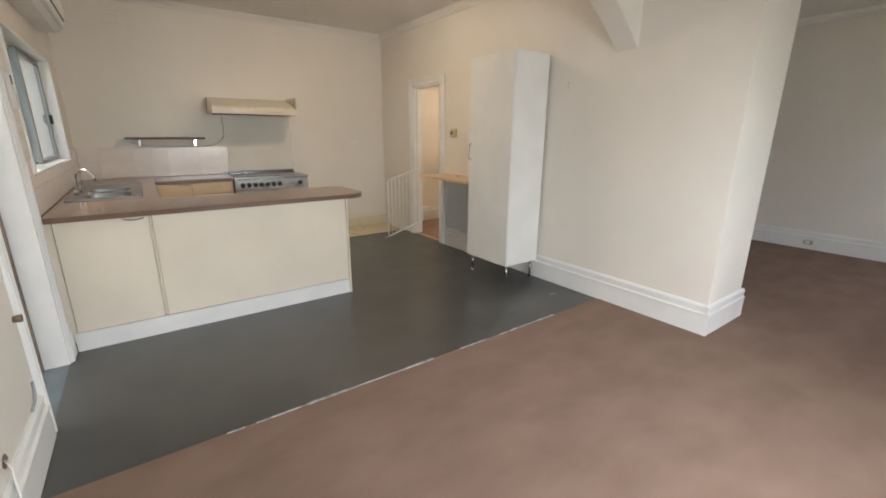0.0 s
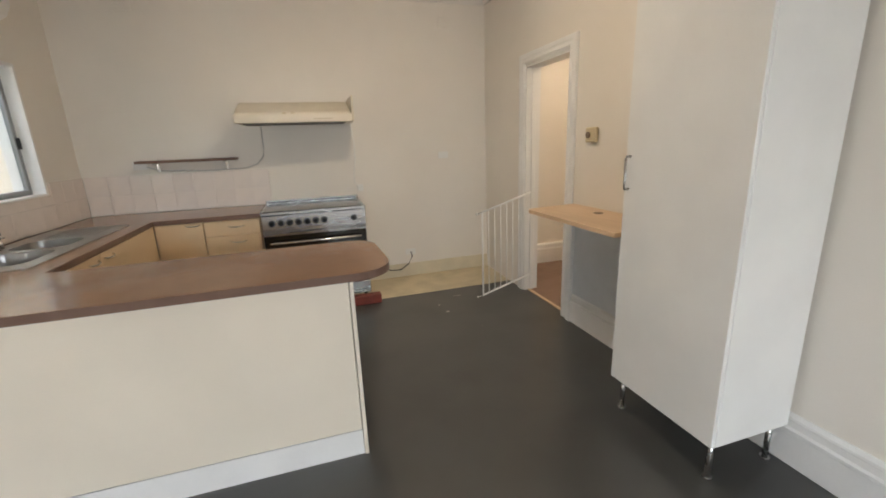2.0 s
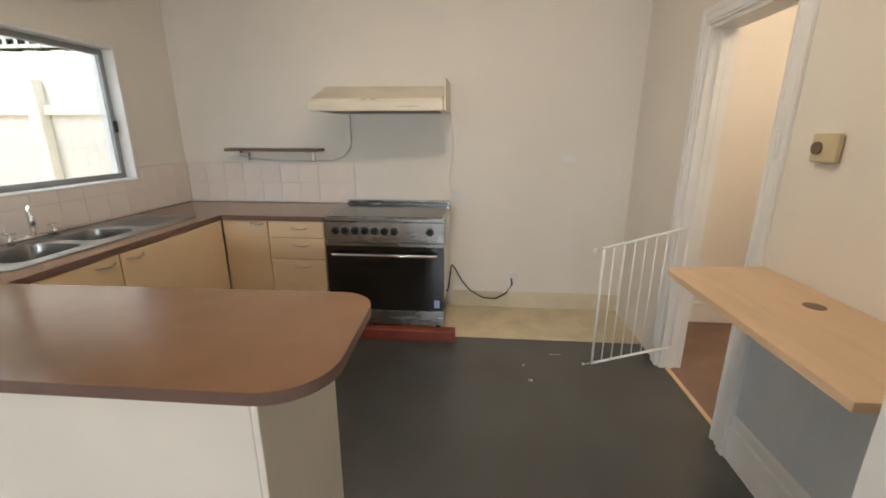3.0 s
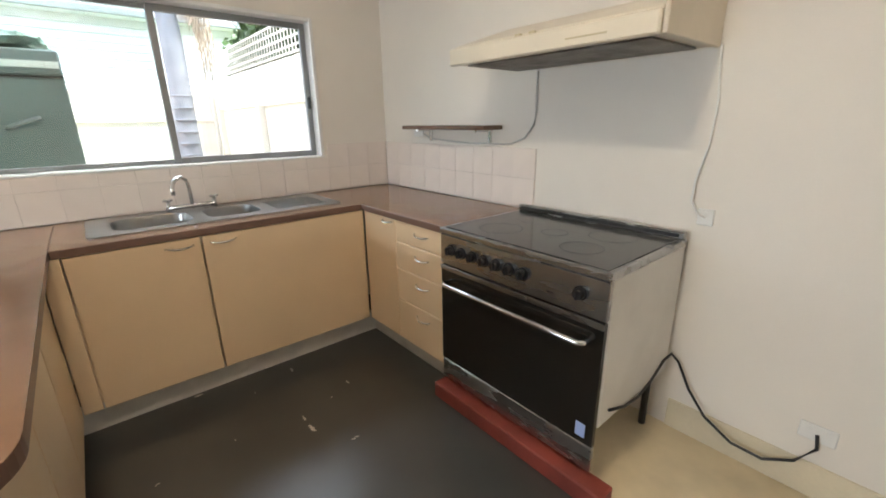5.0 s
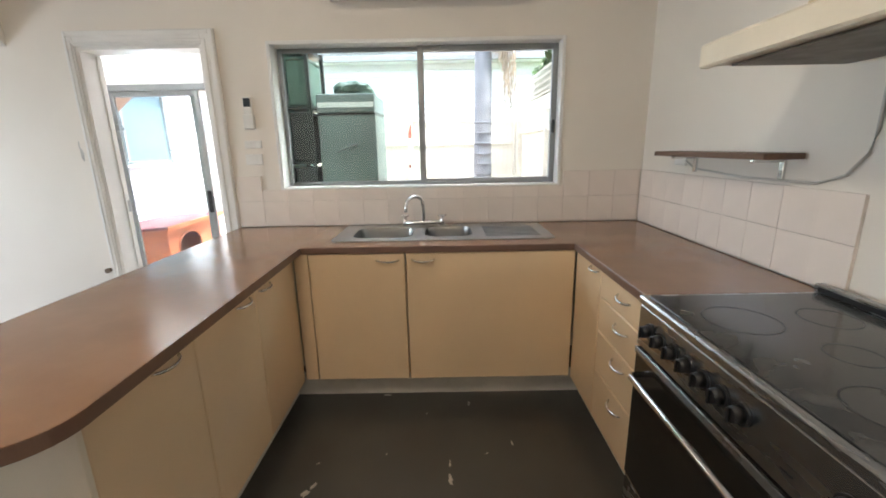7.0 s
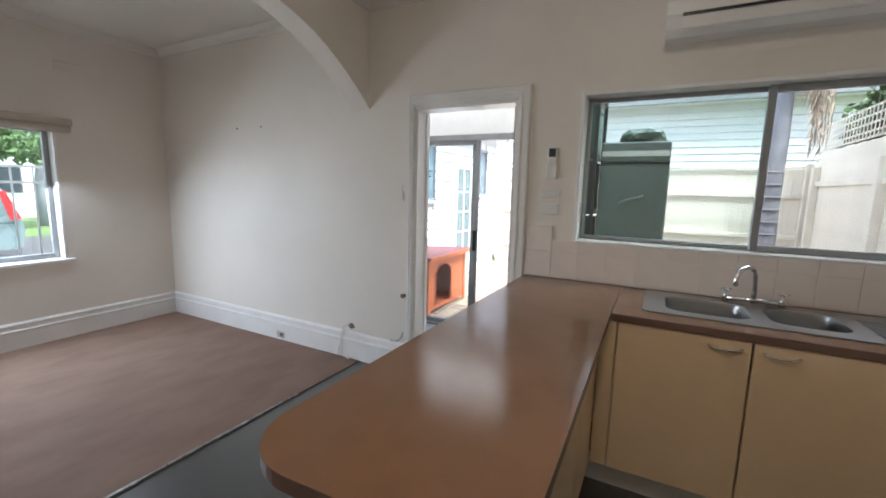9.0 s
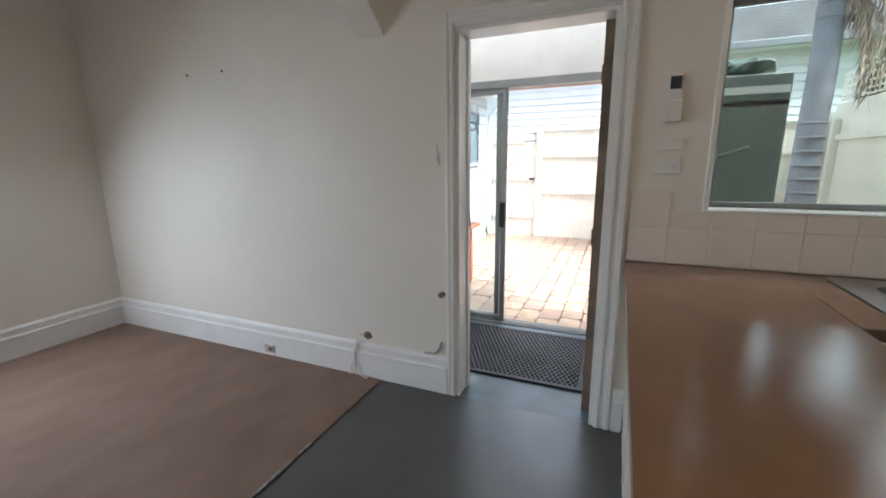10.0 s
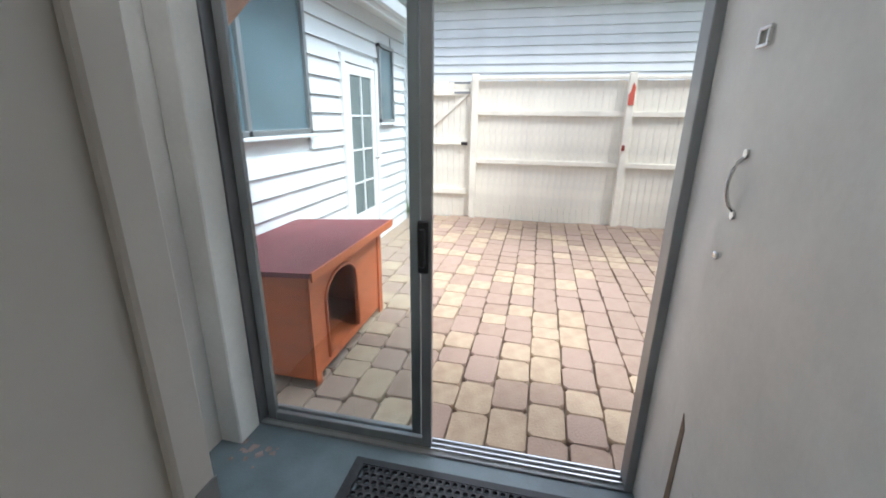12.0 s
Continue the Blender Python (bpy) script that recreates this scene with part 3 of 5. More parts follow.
for loop, depth in zip(bowls, (0.17, 0.15)):
    bm = bmesh.new()
    cx, cy = (sum(p[i] for p in loop) / len(loop) for i in (0, 1))
    rings = []
    for k, dz in ((1.0, 0.0), (0.97, -0.02), (0.95, -depth + 0.03), (0.88, -depth), (0.12, -depth - 0.006)):
        rings.append([bm.verts.new((cx + (x - cx) * k, cy + (y - cy) * k, 0.926 + dz)) for x, y in loop])
    for a, b in zip(rings, rings[1:]):
        for i in range(len(a)):
            bm.faces.new((a[i], a[(i + 1) % len(a)], b[(i + 1) % len(b)], b[i])).smooth = True
    bm.faces.new(rings[-1])
    bowl = part("bowl", bm, SINKSTEEL, sink)
    part("waste", T([(cx, cy, 0.926 - depth - 0.004), (cx, cy, 0.926 - depth + 0.003)], 0.03, n=14), CHROME, bowl)
for i in range(8):
    part("drainer_rib", B(-0.47 + 0.038 * i, -0.462 + 0.038 * i, 4.99, 5.30, 0.926, 0.9295, bev=0.0012), SINKSTEEL, sink)
tap = thing("kitchen_tap", "chrome swan-neck sink mixer with two cross handles", "tap")
part("spout", T([(-0.555, 4.62, 0.93), (-0.555, 4.62, 1.02), (-0.552, 4.618, 1.06)] + [(-0.552 + 0.065 - 0.065 * math.cos(radians(a)), 4.618 - 0.10 * (1 - math.cos(radians(a))) / 2, 1.06 + 0.062 * math.sin(radians(a))) for a in range(20, 181, 20)] + [(-0.422, 4.52, 1.035)], 0.011, n=10), CHROME, tap)
part("bridge", T([(-0.555, 4.50, 0.945), (-0.555, 4.74, 0.945)], 0.013, n=10), CHROME, tap)
for y in (4.50, 4.74):
    post = part("valve", T([(-0.555, y, 0.9265), (-0.555, y, 0.955), (-0.555, y, 0.985)], 0.016, r1=0.010, n=12), CHROME, tap)
    bm = bmesh.new()
    for a in (25, 115):
        c, s = 0.028 * math.cos(radians(a)), 0.028 * math.sin(radians(a))
        tube(bm, [(-0.555 - c, y - s, 0.99), (-0.555 + c, y + s, 0.99)], 0.0055)
    part("cross_handle", bm, CHROME, post)


def stove():
    s = thing("freestanding_stove", "stainless steel freestanding electric stove with black ceramic hob", "stove")
    x0, x1, y0, y1 = 0.786, 1.654, 5.425, 6.03
    part("carcass", B(x0, x1, y0 + 0.02, y1, 0.30, 0.893, bev=0.004), ENAMEL, s, "white enamel sides")
    part("hob_frame", B(x0 - 0.004, x1 + 0.004, y0 - 0.012, y1, 0.894, 0.922, bev=0.005), STEEL, s)
    hob = part("hob_glass", B(x0 + 0.02, x1 - 0.02, y0 + 0.012, y1 - 0.045, 0.922, 0.9255, bev=0.0015), HOB, s, "black ceramic glass, dusty")
    for cx, cy, r in ((1.01, 5.60, 0.10), (1.43, 5.60, 0.085), (1.01, 5.85, 0.075), (1.43, 5.84, 0.10), (1.22, 5.72, 0.06)):
        bm = bmesh.new()
        for k in range(28):
            a, b = 2 * math.pi * k / 28, 2 * math.pi * (k + 1) / 28
            bm.faces.new([bm.verts.new((cx + q * math.cos(t), cy + q * math.sin(t), 0.9260)) for q, t in ((r, a), (r, b), (r - 0.004, b), (r - 0.004, a))])
        part("cooking_ring", bm, HOBRING, hob)
    g = part("rear_guard", B(x0, x1, y1 - 0.035, y1, 0.924, 0.955, bev=0.004), STEEL, s)
    part("vent_slot", B(x0 + 0.02, x1 - 0.02, y1 - 0.0365, y1 - 0.034, 0.931, 0.947), BLACK, g)
    part("control_panel", B(x0, x1, y0 - 0.006, y0 + 0.018, 0.745, 0.892, bev=0.004), STEEL, s)
    for kx in [0.868 + 0.0712 * i for i in range(7)] + [1.55]:
        bm = T([(kx, y0 - 0.006, 0.825), (kx, y0 - 0.013, 0.825)], 0.027, n=18)
        tube(bm, [(kx, y0 - 0.012, 0.825), (kx, y0 - 0.036, 0.825)], 0.022, r1=0.018, n=18)
        k = part("knob", bm, BLACK, s)
        part("pointer", B(kx - 0.004, kx + 0.004, y0 - 0.044, y0 - 0.036, 0.806, 0.844, bev=0.002), BLACK, k)
    part("badge", B(1.41, 1.44, y0 - 0.0075, y0 - 0.006, 0.785, 0.79), BLACK, s)
    door = part("oven_door", B(x0 + 0.004, x1 - 0.004, y0 - 0.008, y0 + 0.018, 0.222, 0.738, bev=0.004), OVEN, s, "smoked glass oven door")
    part("door_rail", B(x0 + 0.004, x1 - 0.004, y0 - 0.012, y0 - 0.008, 0.715, 0.738, bev=0.001), STEEL, door)
    bm = T([(x0 + 0.06, y0 - 0.01, 0.658), (x0 + 0.06, y0 - 0.04, 0.658), (x0 + 0.075, y0 - 0.052, 0.658), (x1 - 0.075, y0 - 0.052, 0.658), (x1 - 0.06, y0 - 0.04, 0.658), (x1 - 0.06, y0 - 0.01, 0.658)], 0.011, n=10)
    part("door_handle", bm, CHROME, door, "chrome bar handle")
    part("energy_label", B(x1 - 0.075, x1 - 0.035, y0 - 0.0092, y0 - 0.0081, 0.25, 0.31), material("blue_white_label", (0.35, 0.45, 0.75), 0.4), door, "small blue and white sticker")
    part("lower_drawer", B(x0 + 0.004, x1 - 0.004, y0 - 0.004, y0 + 0.018, 0.105, 0.218, bev=0.004), STEEL, s)
    for fx in (x0 + 0.05, x1 - 0.05):
        for fy in (y0 + 0.05, y1 - 0.05):
            part("foot", T([(fx, fy, 0.0055), (fx, fy, 0.302)], 0.016, n=10), BLACK, s)


stove()
tagged(part("stove_base_board", B(0.78, 1.735, 5.365, 5.455, 0.0005, 0.085, bev=0.006), RED), "red-brown board lying at the foot of the stove", "board")

hood = thing("range_hood", "cream enamel slide-out range hood on the wall", "range hood")
part("body", P([(5.62, 1.658), (6.058, 1.658), (6.058, 1.85), (5.98, 1.85), (5.64, 1.742), (5.62, 1.732)], "x", 0.68, 1.62), HOODM, hood)
part("visor", B(0.67, 1.63, 5.585, 5.618, 1.65, 1.722, bev=0.006), HOODM, hood)
part("filter", B(0.72, 1.58, 5.66, 6.02, 1.650, 1.657), GREYM, hood, "greasy grey filter")
part("end_bracket", B(1.632, 1.648, 5.60, 6.058, 1.652, 1.87, bev=0.003), HOODM, hood)
part("badge", B(1.30, 1.46, 5.5835, 5.585, 1.676, 1.682), YELLOWED, hood)
for x in (1.05, 1.12):
    part("switch", B(x, x + 0.03, 5.6, 5.614, 1.7225, 1.733, bev=0.002), YELLOWED, hood)

shelf = thing("wall_shelf", "small dark timber wall shelf on two chrome brackets", "shelf")
part("board", B(-0.19, 0.60, 5.90, 6.05, 1.355, 1.378, bev=0.003), WOOD, shelf)
for x in (-0.06, 0.50):
    bm = B(x - 0.012, x + 0.012, 6.046, 6.059, 1.275, 1.354, bev=0.002)
    box(bm, x - 0.012, x + 0.012, 5.93, 6.046, 1.342, 1.3545, 0.002)
    part("bracket", bm, CHROME, shelf)
for x, z, nm, lb in ((-0.20, 1.335, "power_outlet", "white plastic outlet beside the wall shelf"), (2.61, 1.31, "power_outlet", "white double power outlet on the kitchen wall"), (1.70, 1.02, "power_outlet", "white power outlet beside the stove"), (2.19, 0.28, "power_outlet", "white power outlet low on the kitchen wall")):
    o = thing(nm, lb, "power outlet")
    part("plate", B(x - (0.03 if x == 1.70 else 0.055), x + (0.03 if x == 1.70 else 0.055), N - 0.011, N - 0.001, z - 0.034, z + 0.034, bev=0.003), PLASTIC, o)
    for dx in ((0.0,) if x == 1.70 else (-0.028, 0.028)):
        part("switch", B(x + dx - 0.008, x + dx + 0.008, N - 0.015, N - 0.011, z + 0.005, z + 0.022, bev=0.001), PLASTIC, o)
c = thing("hood_cable", "white electric cable from the hood to the shelf outlet", "cable")
part("wire", T([(0.83, 6.05, 1.645), (0.83, 6.052, 1.45), (0.82, 6.052, 1.38), (0.76, 6.052, 1.31), (0.66, 6.052, 1.275), (0.3, 6.052, 1.27), (-0.06, 6.052, 1.29), (-0.15, 6.052, 1.325)], 0.005), material("grey_white_cable", (0.60, 0.58, 0.55), 0.5), c)
c = thing("white_cable", "white cord hanging from the hood to an outlet", "cable")
part("wire", T([(1.655, 6.05, 1.66), (1.675, 6.052, 1.45), (1.67, 6.05, 1.3), (1.645, 6.04, 1.16), (1.645, 6.035, 1.08), (1.68, 6.035, 1.03), (1.70, 6.043, 1.02)], 0.004), PLASTIC, c)
c = thing("black_cable", "black stove power cord drooping to the outlet", "cable")
part("wire", T([(1.662, 5.50, 0.36), (1.664, 5.62, 0.315), (1.664, 5.74, 0.30), (1.664, 5.86, 0.33), (1.666, 5.96, 0.385), (1.675, 6.01, 0.40), (1.70, 6.035, 0.36), (1.76, 6.03, 0.25), (1.84, 6.02, 0.16), (1.95, 6.015, 0.10), (2.06, 6.015, 0.095), (2.15, 6.02, 0.15), (2.20, 6.03, 0.23), (2.19, 6.043, 0.28)], 0.006), BLACK, c)

# splashback tiles
TS = 0.166
sp = structure("splashback", B(W + 0.0005, W + 0.006, 3.385, 6.05, 0.925, 1.1648), GROUT, "cream glazed wall tiles with thin grout", "tiles")
sp_north = structure("splashback_north", B(W + 0.012, 0.842, N - 0.006, N - 0.0005, 0.925, 1.256), GROUT, "cream glazed wall tiles behind the worktop", "tiles")
structure("splashback_side", B(W + 0.0005, W + 0.006, 3.385, 3.553, 1.1652, 1.256), GROUT, "tiled strip beside the window", "tiles")
structure("splashback_corner", B(W + 0.0005, W + 0.006, 5.546, 6.05, 1.1652, 1.256), GROUT, "tiled strip at the corner", "tiles")


def tile_mesh(w, h):
    bm = B(-0.0035, 0.0035, -w / 2 + 0.0007, w / 2 - 0.0007, -h / 2 + 0.0007, h / 2 - 0.0007, bev=0.001)
    return mesh_of(bm, "tile", TILE)


whole, low = tile_mesh(TS, TS), tile_mesh(TS, 0.074)
for i in range(16):
    y = 3.388 + TS * (i + 0.5)
    piece("tile", whole, sp, (W + 0.0085, y, 0.925 + TS / 2))
    inside = 3.60 < y < 5.60
    piece("tile", low if inside else whole, sp, (W + 0.0085, y, 0.925 + TS + (0.037 if inside else TS / 2)))
for i in range(9):
    for j in range(2):
        piece("tile", whole, sp_north, (W + 0.016 + TS * (i + 0.5) - (0.018 if i == 8 else 0), N - 0.0085, 0.925 + TS * (j + 0.5)), radians(90))

# air conditioner
ac = thing("air_conditioner", "white split-system air conditioner above the window", "air conditioner")
prof = [(W, 2.28), (W + 0.13, 2.27), (W + 0.175, 2.30), (W + 0.205, 2.36), (W + 0.21, 2.42), (W + 0.20, 2.54), (W + 0.17, 2.585), (W, 2.59)]
part("casing", P([(x, z) for x, z in prof], "y", 4.10, 5.25), PLASTIC, ac)
part("outlet_slot", B(W + 0.19, W + 0.209, 4.17, 5.14, 2.350, 2.362), BLACK, ac)
part("louvre", B(W + 0.17, W + 0.203, 4.17, 5.14, 2.29, 2.348, bev=0.004), PLASTIC, ac)
part("badge", B(W + 0.2045, W + 0.209, 4.60, 4.67, 2.478, 2.486), RED, ac)
r = thing("remote_control", "white air-conditioner remote in a wall holder", "remote control")
part("case", B(W, W + 0.022, 3.50, 3.555, 1.60, 1.75, bev=0.005), PLASTIC, r)
part("screen", B(W + 0.022, W + 0.0235, 3.506, 3.549, 1.69, 1.742), material("dark_lcd", (0.04, 0.05, 0.06), 0.2), r, "dark display")
part("holder", B(W, W + 0.028, 3.494, 3.561, 1.555, 1.645, bev=0.004), PLASTIC, r)
for i, (y, z) in enumerate(((3.525, 1.365), (3.53, 1.46))):
    o = thing("light_switch" if i else "power_outlet", "white plastic wall plate beside the window", "wall plate")
    part("plate", B(W, W + 0.009, y - 0.055, y + 0.055, z - 0.034 + 0.01 * i, z + 0.034 - 0.01 * i, bev=0.003), PLASTIC, o)
    for dy in (-0.026, 0.026):
        part("switch", B(W + 0.009, W + 0.013, y + dy - 0.007, y + dy + 0.007, z - 0.004, z + 0.012, bev=0.001), PLASTIC, o)

# kitchen ceiling lamp
lamp = thing("ceiling_light", "round flush ceiling light glowing warm", "ceiling light", at=(1.75, 4.10, H))
part("base", T([(0, 0, 0), (0, 0, -0.03)], 0.17, n=32), WHITE, lamp)
bm = bmesh.new()
bmesh.ops.create_uvsphere(bm, u_segments=28, v_segments=12, radius=0.15)
for v in bm.verts:
    v.co.z = min(v.co.z, 0) * 0.45 - 0.031
bmesh.ops.remove_doubles(bm, verts=bm.verts, dist=1e-4)
part("diffuser", bm, BULB, lamp, "frosted glowing diffuser")

# unseen copy of the lamp, added to brighten the hall
copy_thing(lamp, pose(4.0, 4.7, H))

for x in (-0.11, 2.68):
    v = thing("wall_vent", "small painted plaster wall vent near the ceiling", "vent")
    part("plate", B(x - 0.08, x + 0.08, N - 0.008, N - 0.0005, 2.555, 2.665, bev=0.002), WALL, v)
    for i in range(4):
        part("slat", B(x - 0.07, x + 0.07, N - 0.014, N - 0.008, 2.566 + 0.025 * i, 2.582 + 0.025 * i, bev=0.002), WALL, v)
v = thing("wall_vent", "small painted plaster wall vent above the front window", "vent")
part("plate", B(0.05, 0.25, S + 0.0005, S + 0.008, 2.42, 2.52, bev=0.002), WALL, v)
for i in range(4):
    part("slat", B(0.06, 0.24, S + 0.008, S + 0.014, 2.43 + 0.023 * i, 2.444 + 0.023 * i, bev=0.002), WALL, v)

# tall white cupboard
tall = thing("tall_cupboard", "tall white laminate cupboard on thin metal legs", "cupboard")
part("body", B(2.668, 3.085, 2.74, 3.34, 0.185, 2.14, bev=0.002), PLASTIC, tall)
d = part("door", B(2.648, 2.666, 2.741, 3.339, 0.186, 2.139, bev=0.002), PLASTIC, tall)
part("handle", T([(2.648, 3.31, 1.19), (2.625, 3.31, 1.19), (2.622, 3.31, 1.20), (2.622, 3.31, 1.33), (2.625, 3.31, 1.34), (2.648, 3.31, 1.34)], 0.006), STEEL, d, "brushed steel bar handle")
for x in (2.70, 3.04):
    for y in (2.78, 3.30):
        bm = T([(x, y, 0.001), (x, y, 0.186)], 0.012, n=10)
        tube(bm, [(x, y, 0.001), (x, y, 0.008)], 0.02, n=12)
        part("leg", bm, STEEL, tall)

# plywood ledge beside the hall door
ledge = thing("plywood_ledge", "pine plywood ledge fixed to the wall", "shelf")
part("board", P([(2.68, 3.42), (3.108, 3.42), (3.108, 4.39), (2.70, 4.34), (2.68, 4.31)], "z", 0.925, 0.95), PLY, ledge)
part("cable_grommet", T([(2.99, 3.95, 0.948), (2.99, 3.95, 0.952)], 0.032, n=18), BARE, ledge, "dark cable hole ring")
part("cleat", B(3.06, 3.108, 3.42, 4.37, 0.88, 0.924), WHITE, ledge)
pan = thing("under_ledge_panel", "grey-white painted panel with frame under the ledge", "wall panel")
part("panel", B(3.096, 3.108, 3.42, 4.345, 0.24, 0.878), material("blue_white_panel", (0.68, 0.70, 0.72), 0.45, var=0.04), pan)
part("post", B(3.072, 3.108, 4.35, 4.398, 0.0, 0.92, bev=0.003), WHITE, pan)
o = thing("intercom", "yellowed plastic intercom box beside the hall door", "intercom")
part("case", B(3.08, 3.108, 4.14, 4.25, 1.40, 1.50, bev=0.006), YELLOWED, o)
part("dial", T([(3.08, 4.215, 1.45), (3.072, 4.215, 1.45)], 0.022, n=16), BARE, o)
o = thing("light_switch", "white narrow architrave light switch", "light switch")
part("plate", B(3.078, 3.085, 4.42, 4.45, 1.40, 1.51, bev=0.003), PLASTIC, o)
part("rocker", B(3.072, 3.078, 4.428, 4.442, 1.445, 1.47, bev=0.002), PLASTIC, o)

# pet gate leaning in the hall doorway
gate = thing("pet_gate", "white metal pressure-fit pet gate standing open", "gate", at=(2.665, 5.14, -0.02))
L, RISE = 0.50, 0.15
for z in (0.03, 0.83):
    part("rail", T([(0, 0, z), (L, 0, z + RISE)], 0.009), WHITE, gate)
    k = part("spindle", T([(-0.045, 0, z - 0.012), (0, 0, z)], 0.006), CHROME, gate)
    part("rubber_foot", T([(-0.055, 0, z - 0.014), (-0.043, 0, z - 0.012)], 0.013, n=12), PLASTIC, k)
    k = part("spindle", T([(L, 0, z + RISE), (L + 0.02, 0, z + RISE)], 0.006), CHROME, gate)
    part("rubber_foot", T([(L + 0.018, 0, z + RISE), (L + 0.03, 0, z + RISE)], 0.013, n=12), PLASTIC, k)
for i in range(9):
    u = 0.01 + 0.98 * i / 8
    part("bar", T([(u * L, 0, 0.03 + u * RISE), (u * L, 0, 0.83 + u * RISE)], 0.0042 if 0 < i < 8 else 0.008), WHITE, gate)

# living room wall marks and fittings
o = thing("skirting_outlet", "brown worn outlet in the skirting board", "power outlet")
part("plate", B(W + 0.026, W + 0.036, 1.0, 1.09, 0.03, 0.095, bev=0.004), STAIN, o)
part("socket", T([(W + 0.036, 1.06, 0.065), (W + 0.042, 1.06, 0.065)], 0.018, n=14), BARE, o)
bm = bmesh.new()
vs = [bm.verts.new((W + 0.0012, 1.89 + 0.038 * math.cos(a) * rng.uniform(0.6, 1.1), 0.29 + 0.03 * math.sin(a) * rng.uniform(0.6, 1.1))) for a in (2 * math.pi * i / 13 for i in range(13))]
bm.faces.new(vs)
tagged(part("wall_hole", bm, BARE), "rough brown hole in the plaster above the skirting", "wall damage")
c = thing("phone_cable", "white loose phone cable hanging from the wall hole", "cable")
part("wire", T([(W + 0.004, 1.88, 0.30), (W + 0.03, 1.83, 0.29), (W + 0.035, 1.80, 0.22), (W + 0.036, 1.80, 0.12), (W + 0.05, 1.83, 0.03), (W + 0.06, 1.90, 0.016), (W + 0.05, 1.93, 0.05)], 0.004), PLASTIC, c)
part("wire", T([(W + 0.03, 1.82, 0.24), (W + 0.036, 1.78, 0.1), (W + 0.05, 1.765, 0.014)], 0.004), PLASTIC, c)
c = thing("stub_cable", "short grey cable end curving from the door casing", "cable")
part("wire", T([(W + 0.006, 2.30, 0.245), (W + 0.006, 2.37, 0.25), (W + 0.006, 2.405, 0.29), (W + 0.006, 2.415, 0.33)], 0.006), material("grey_cable", (0.35, 0.35, 0.36), 0.5), c)
o = thing("brass_doorstop", "small dark brass knob on the wall beside the door", "door stop")
part("knob", T([(W, 2.425, 0.635), (W + 0.03, 2.425, 0.635)], 0.014, r1=0.018, n=12), BARE, o)
bm = bmesh.new()
for kk, (cy, cz, ry, rz_) in enumerate(((2.41, 1.42, 0.012, 0.05), (2.425, 1.33, 0.009, 0.035), (2.40, 1.47, 0.006, 0.03))):
    bm.faces.new([bm.verts.new((W + 0.0008 + 0.0006 * kk, cy + ry * math.cos(a) * rng.uniform(0.6, 1.2), cz + rz_ * math.sin(a) * rng.uniform(0.6, 1.2))) for a in (2 * math.pi * i / 11 for i in range(11))])
pl = thing("wall_plate", "painted-over blank wall plate beside the door", "wall plate")
part("plate", B(W, W + 0.006, 2.415, 2.452, 1.30, 1.38, bev=0.002), WALL, pl)
tagged(part("wall_scuff", bm, STAIN), "grey scuff mark on the wall beside the door", "wall damage")
for y, z in ((0.51, 2.0), (0.845, 2.0)):
    tagged(part("wall_plug", T([(W, y, z), (W + 0.004, y, z)], 0.009, n=10), BARE), "small brown wall plug in the plaster", "wall plug", "living room wall plugs")


o = thing("skirting_outlet", "white worn outlet in the lounge skirting board", "power outlet")
part("plate", B(6.862, 6.87, 1.39, 1.49, 0.07, 0.13, bev=0.003), STAIN, o)
part("socket", B(6.857, 6.862, 1.42, 1.46, 0.085, 0.115, bev=0.002), PLASTIC, o)
o = thing("light_switch", "white light switch on the dim lounge wall", "light switch")
part("plate", B(6.89, 6.9, 2.02, 2.10, 1.16, 1.26, bev=0.003), PLASTIC, o)
part("rocker", B(6.885, 6.89, 2.05, 2.07, 1.20, 1.225, bev=0.002), PLASTIC, o)
for y, z in ((2.524, 1.875), (2.53, 1.84)):
    tagged(part("wall_plug", T([(E_, y, z), (E_ - 0.004, y, z)], 0.008, n=10), STAIN), "small grey filled screw hole in the plaster", "wall plug", "filled screw holes")


# ---- back porch ----
VX, VY0, VY1, VH, PZ = -2.10, 1.42, 3.32, 2.44, -0.085
structure("floor_porch", B(VX - 0.06, W - 0.15, VY0, VY1, -0.2, PZ), PORCH, "blue-grey painted porch floor", "floor")
structure("wall_porch_north", B(VX - 0.06, W - 0.15, VY1, VY1 + 0.09, -0.2, VH), DIRTY, "white painted porch wall", "wall")
structure("wall_porch_south", B(VX - 0.06, W - 0.15, VY0 - 0.1, VY0, -0.2, VH), DIRTY, "white painted porch wall", "wall")
structure("ceiling_porch", B(VX - 0.35, W - 0.15, VY0 - 0.3, VY1 + 0.12, VH, VH + 0.004), SHEET, "translucent white porch roof sheet", "ceiling")
wall("wall_porch_west", "x", VX - 0.05, VX + 0.05, VY0, VY1, -0.2, VH, [(1.50, 3.318, -0.2, 2.05)], DIRTY, "white painted wall above the sliding door")
structure("trim_porch_post", B(VX + 0.06, VX + 0.20, VY0 + 0.001, VY0 + 0.115, PZ, 2.1, bev=0.006), DIRTY, "white painted timber post", "post")
structure("porch_fascia", B(VX - 0.38, VX - 0.351, VY0 - 0.3, VY1 + 0.12, 2.16, VH + 0.03, bev=0.004), DIRTY, "white painted porch fascia board", "fascia")
structure("porch_lintel", B(VX - 0.385, VX - 0.35, VY0 - 0.3, VY1 + 0.12, 2.03, 2.158, bev=0.004), TERRA, "orange stained timber porch beam", "beam")
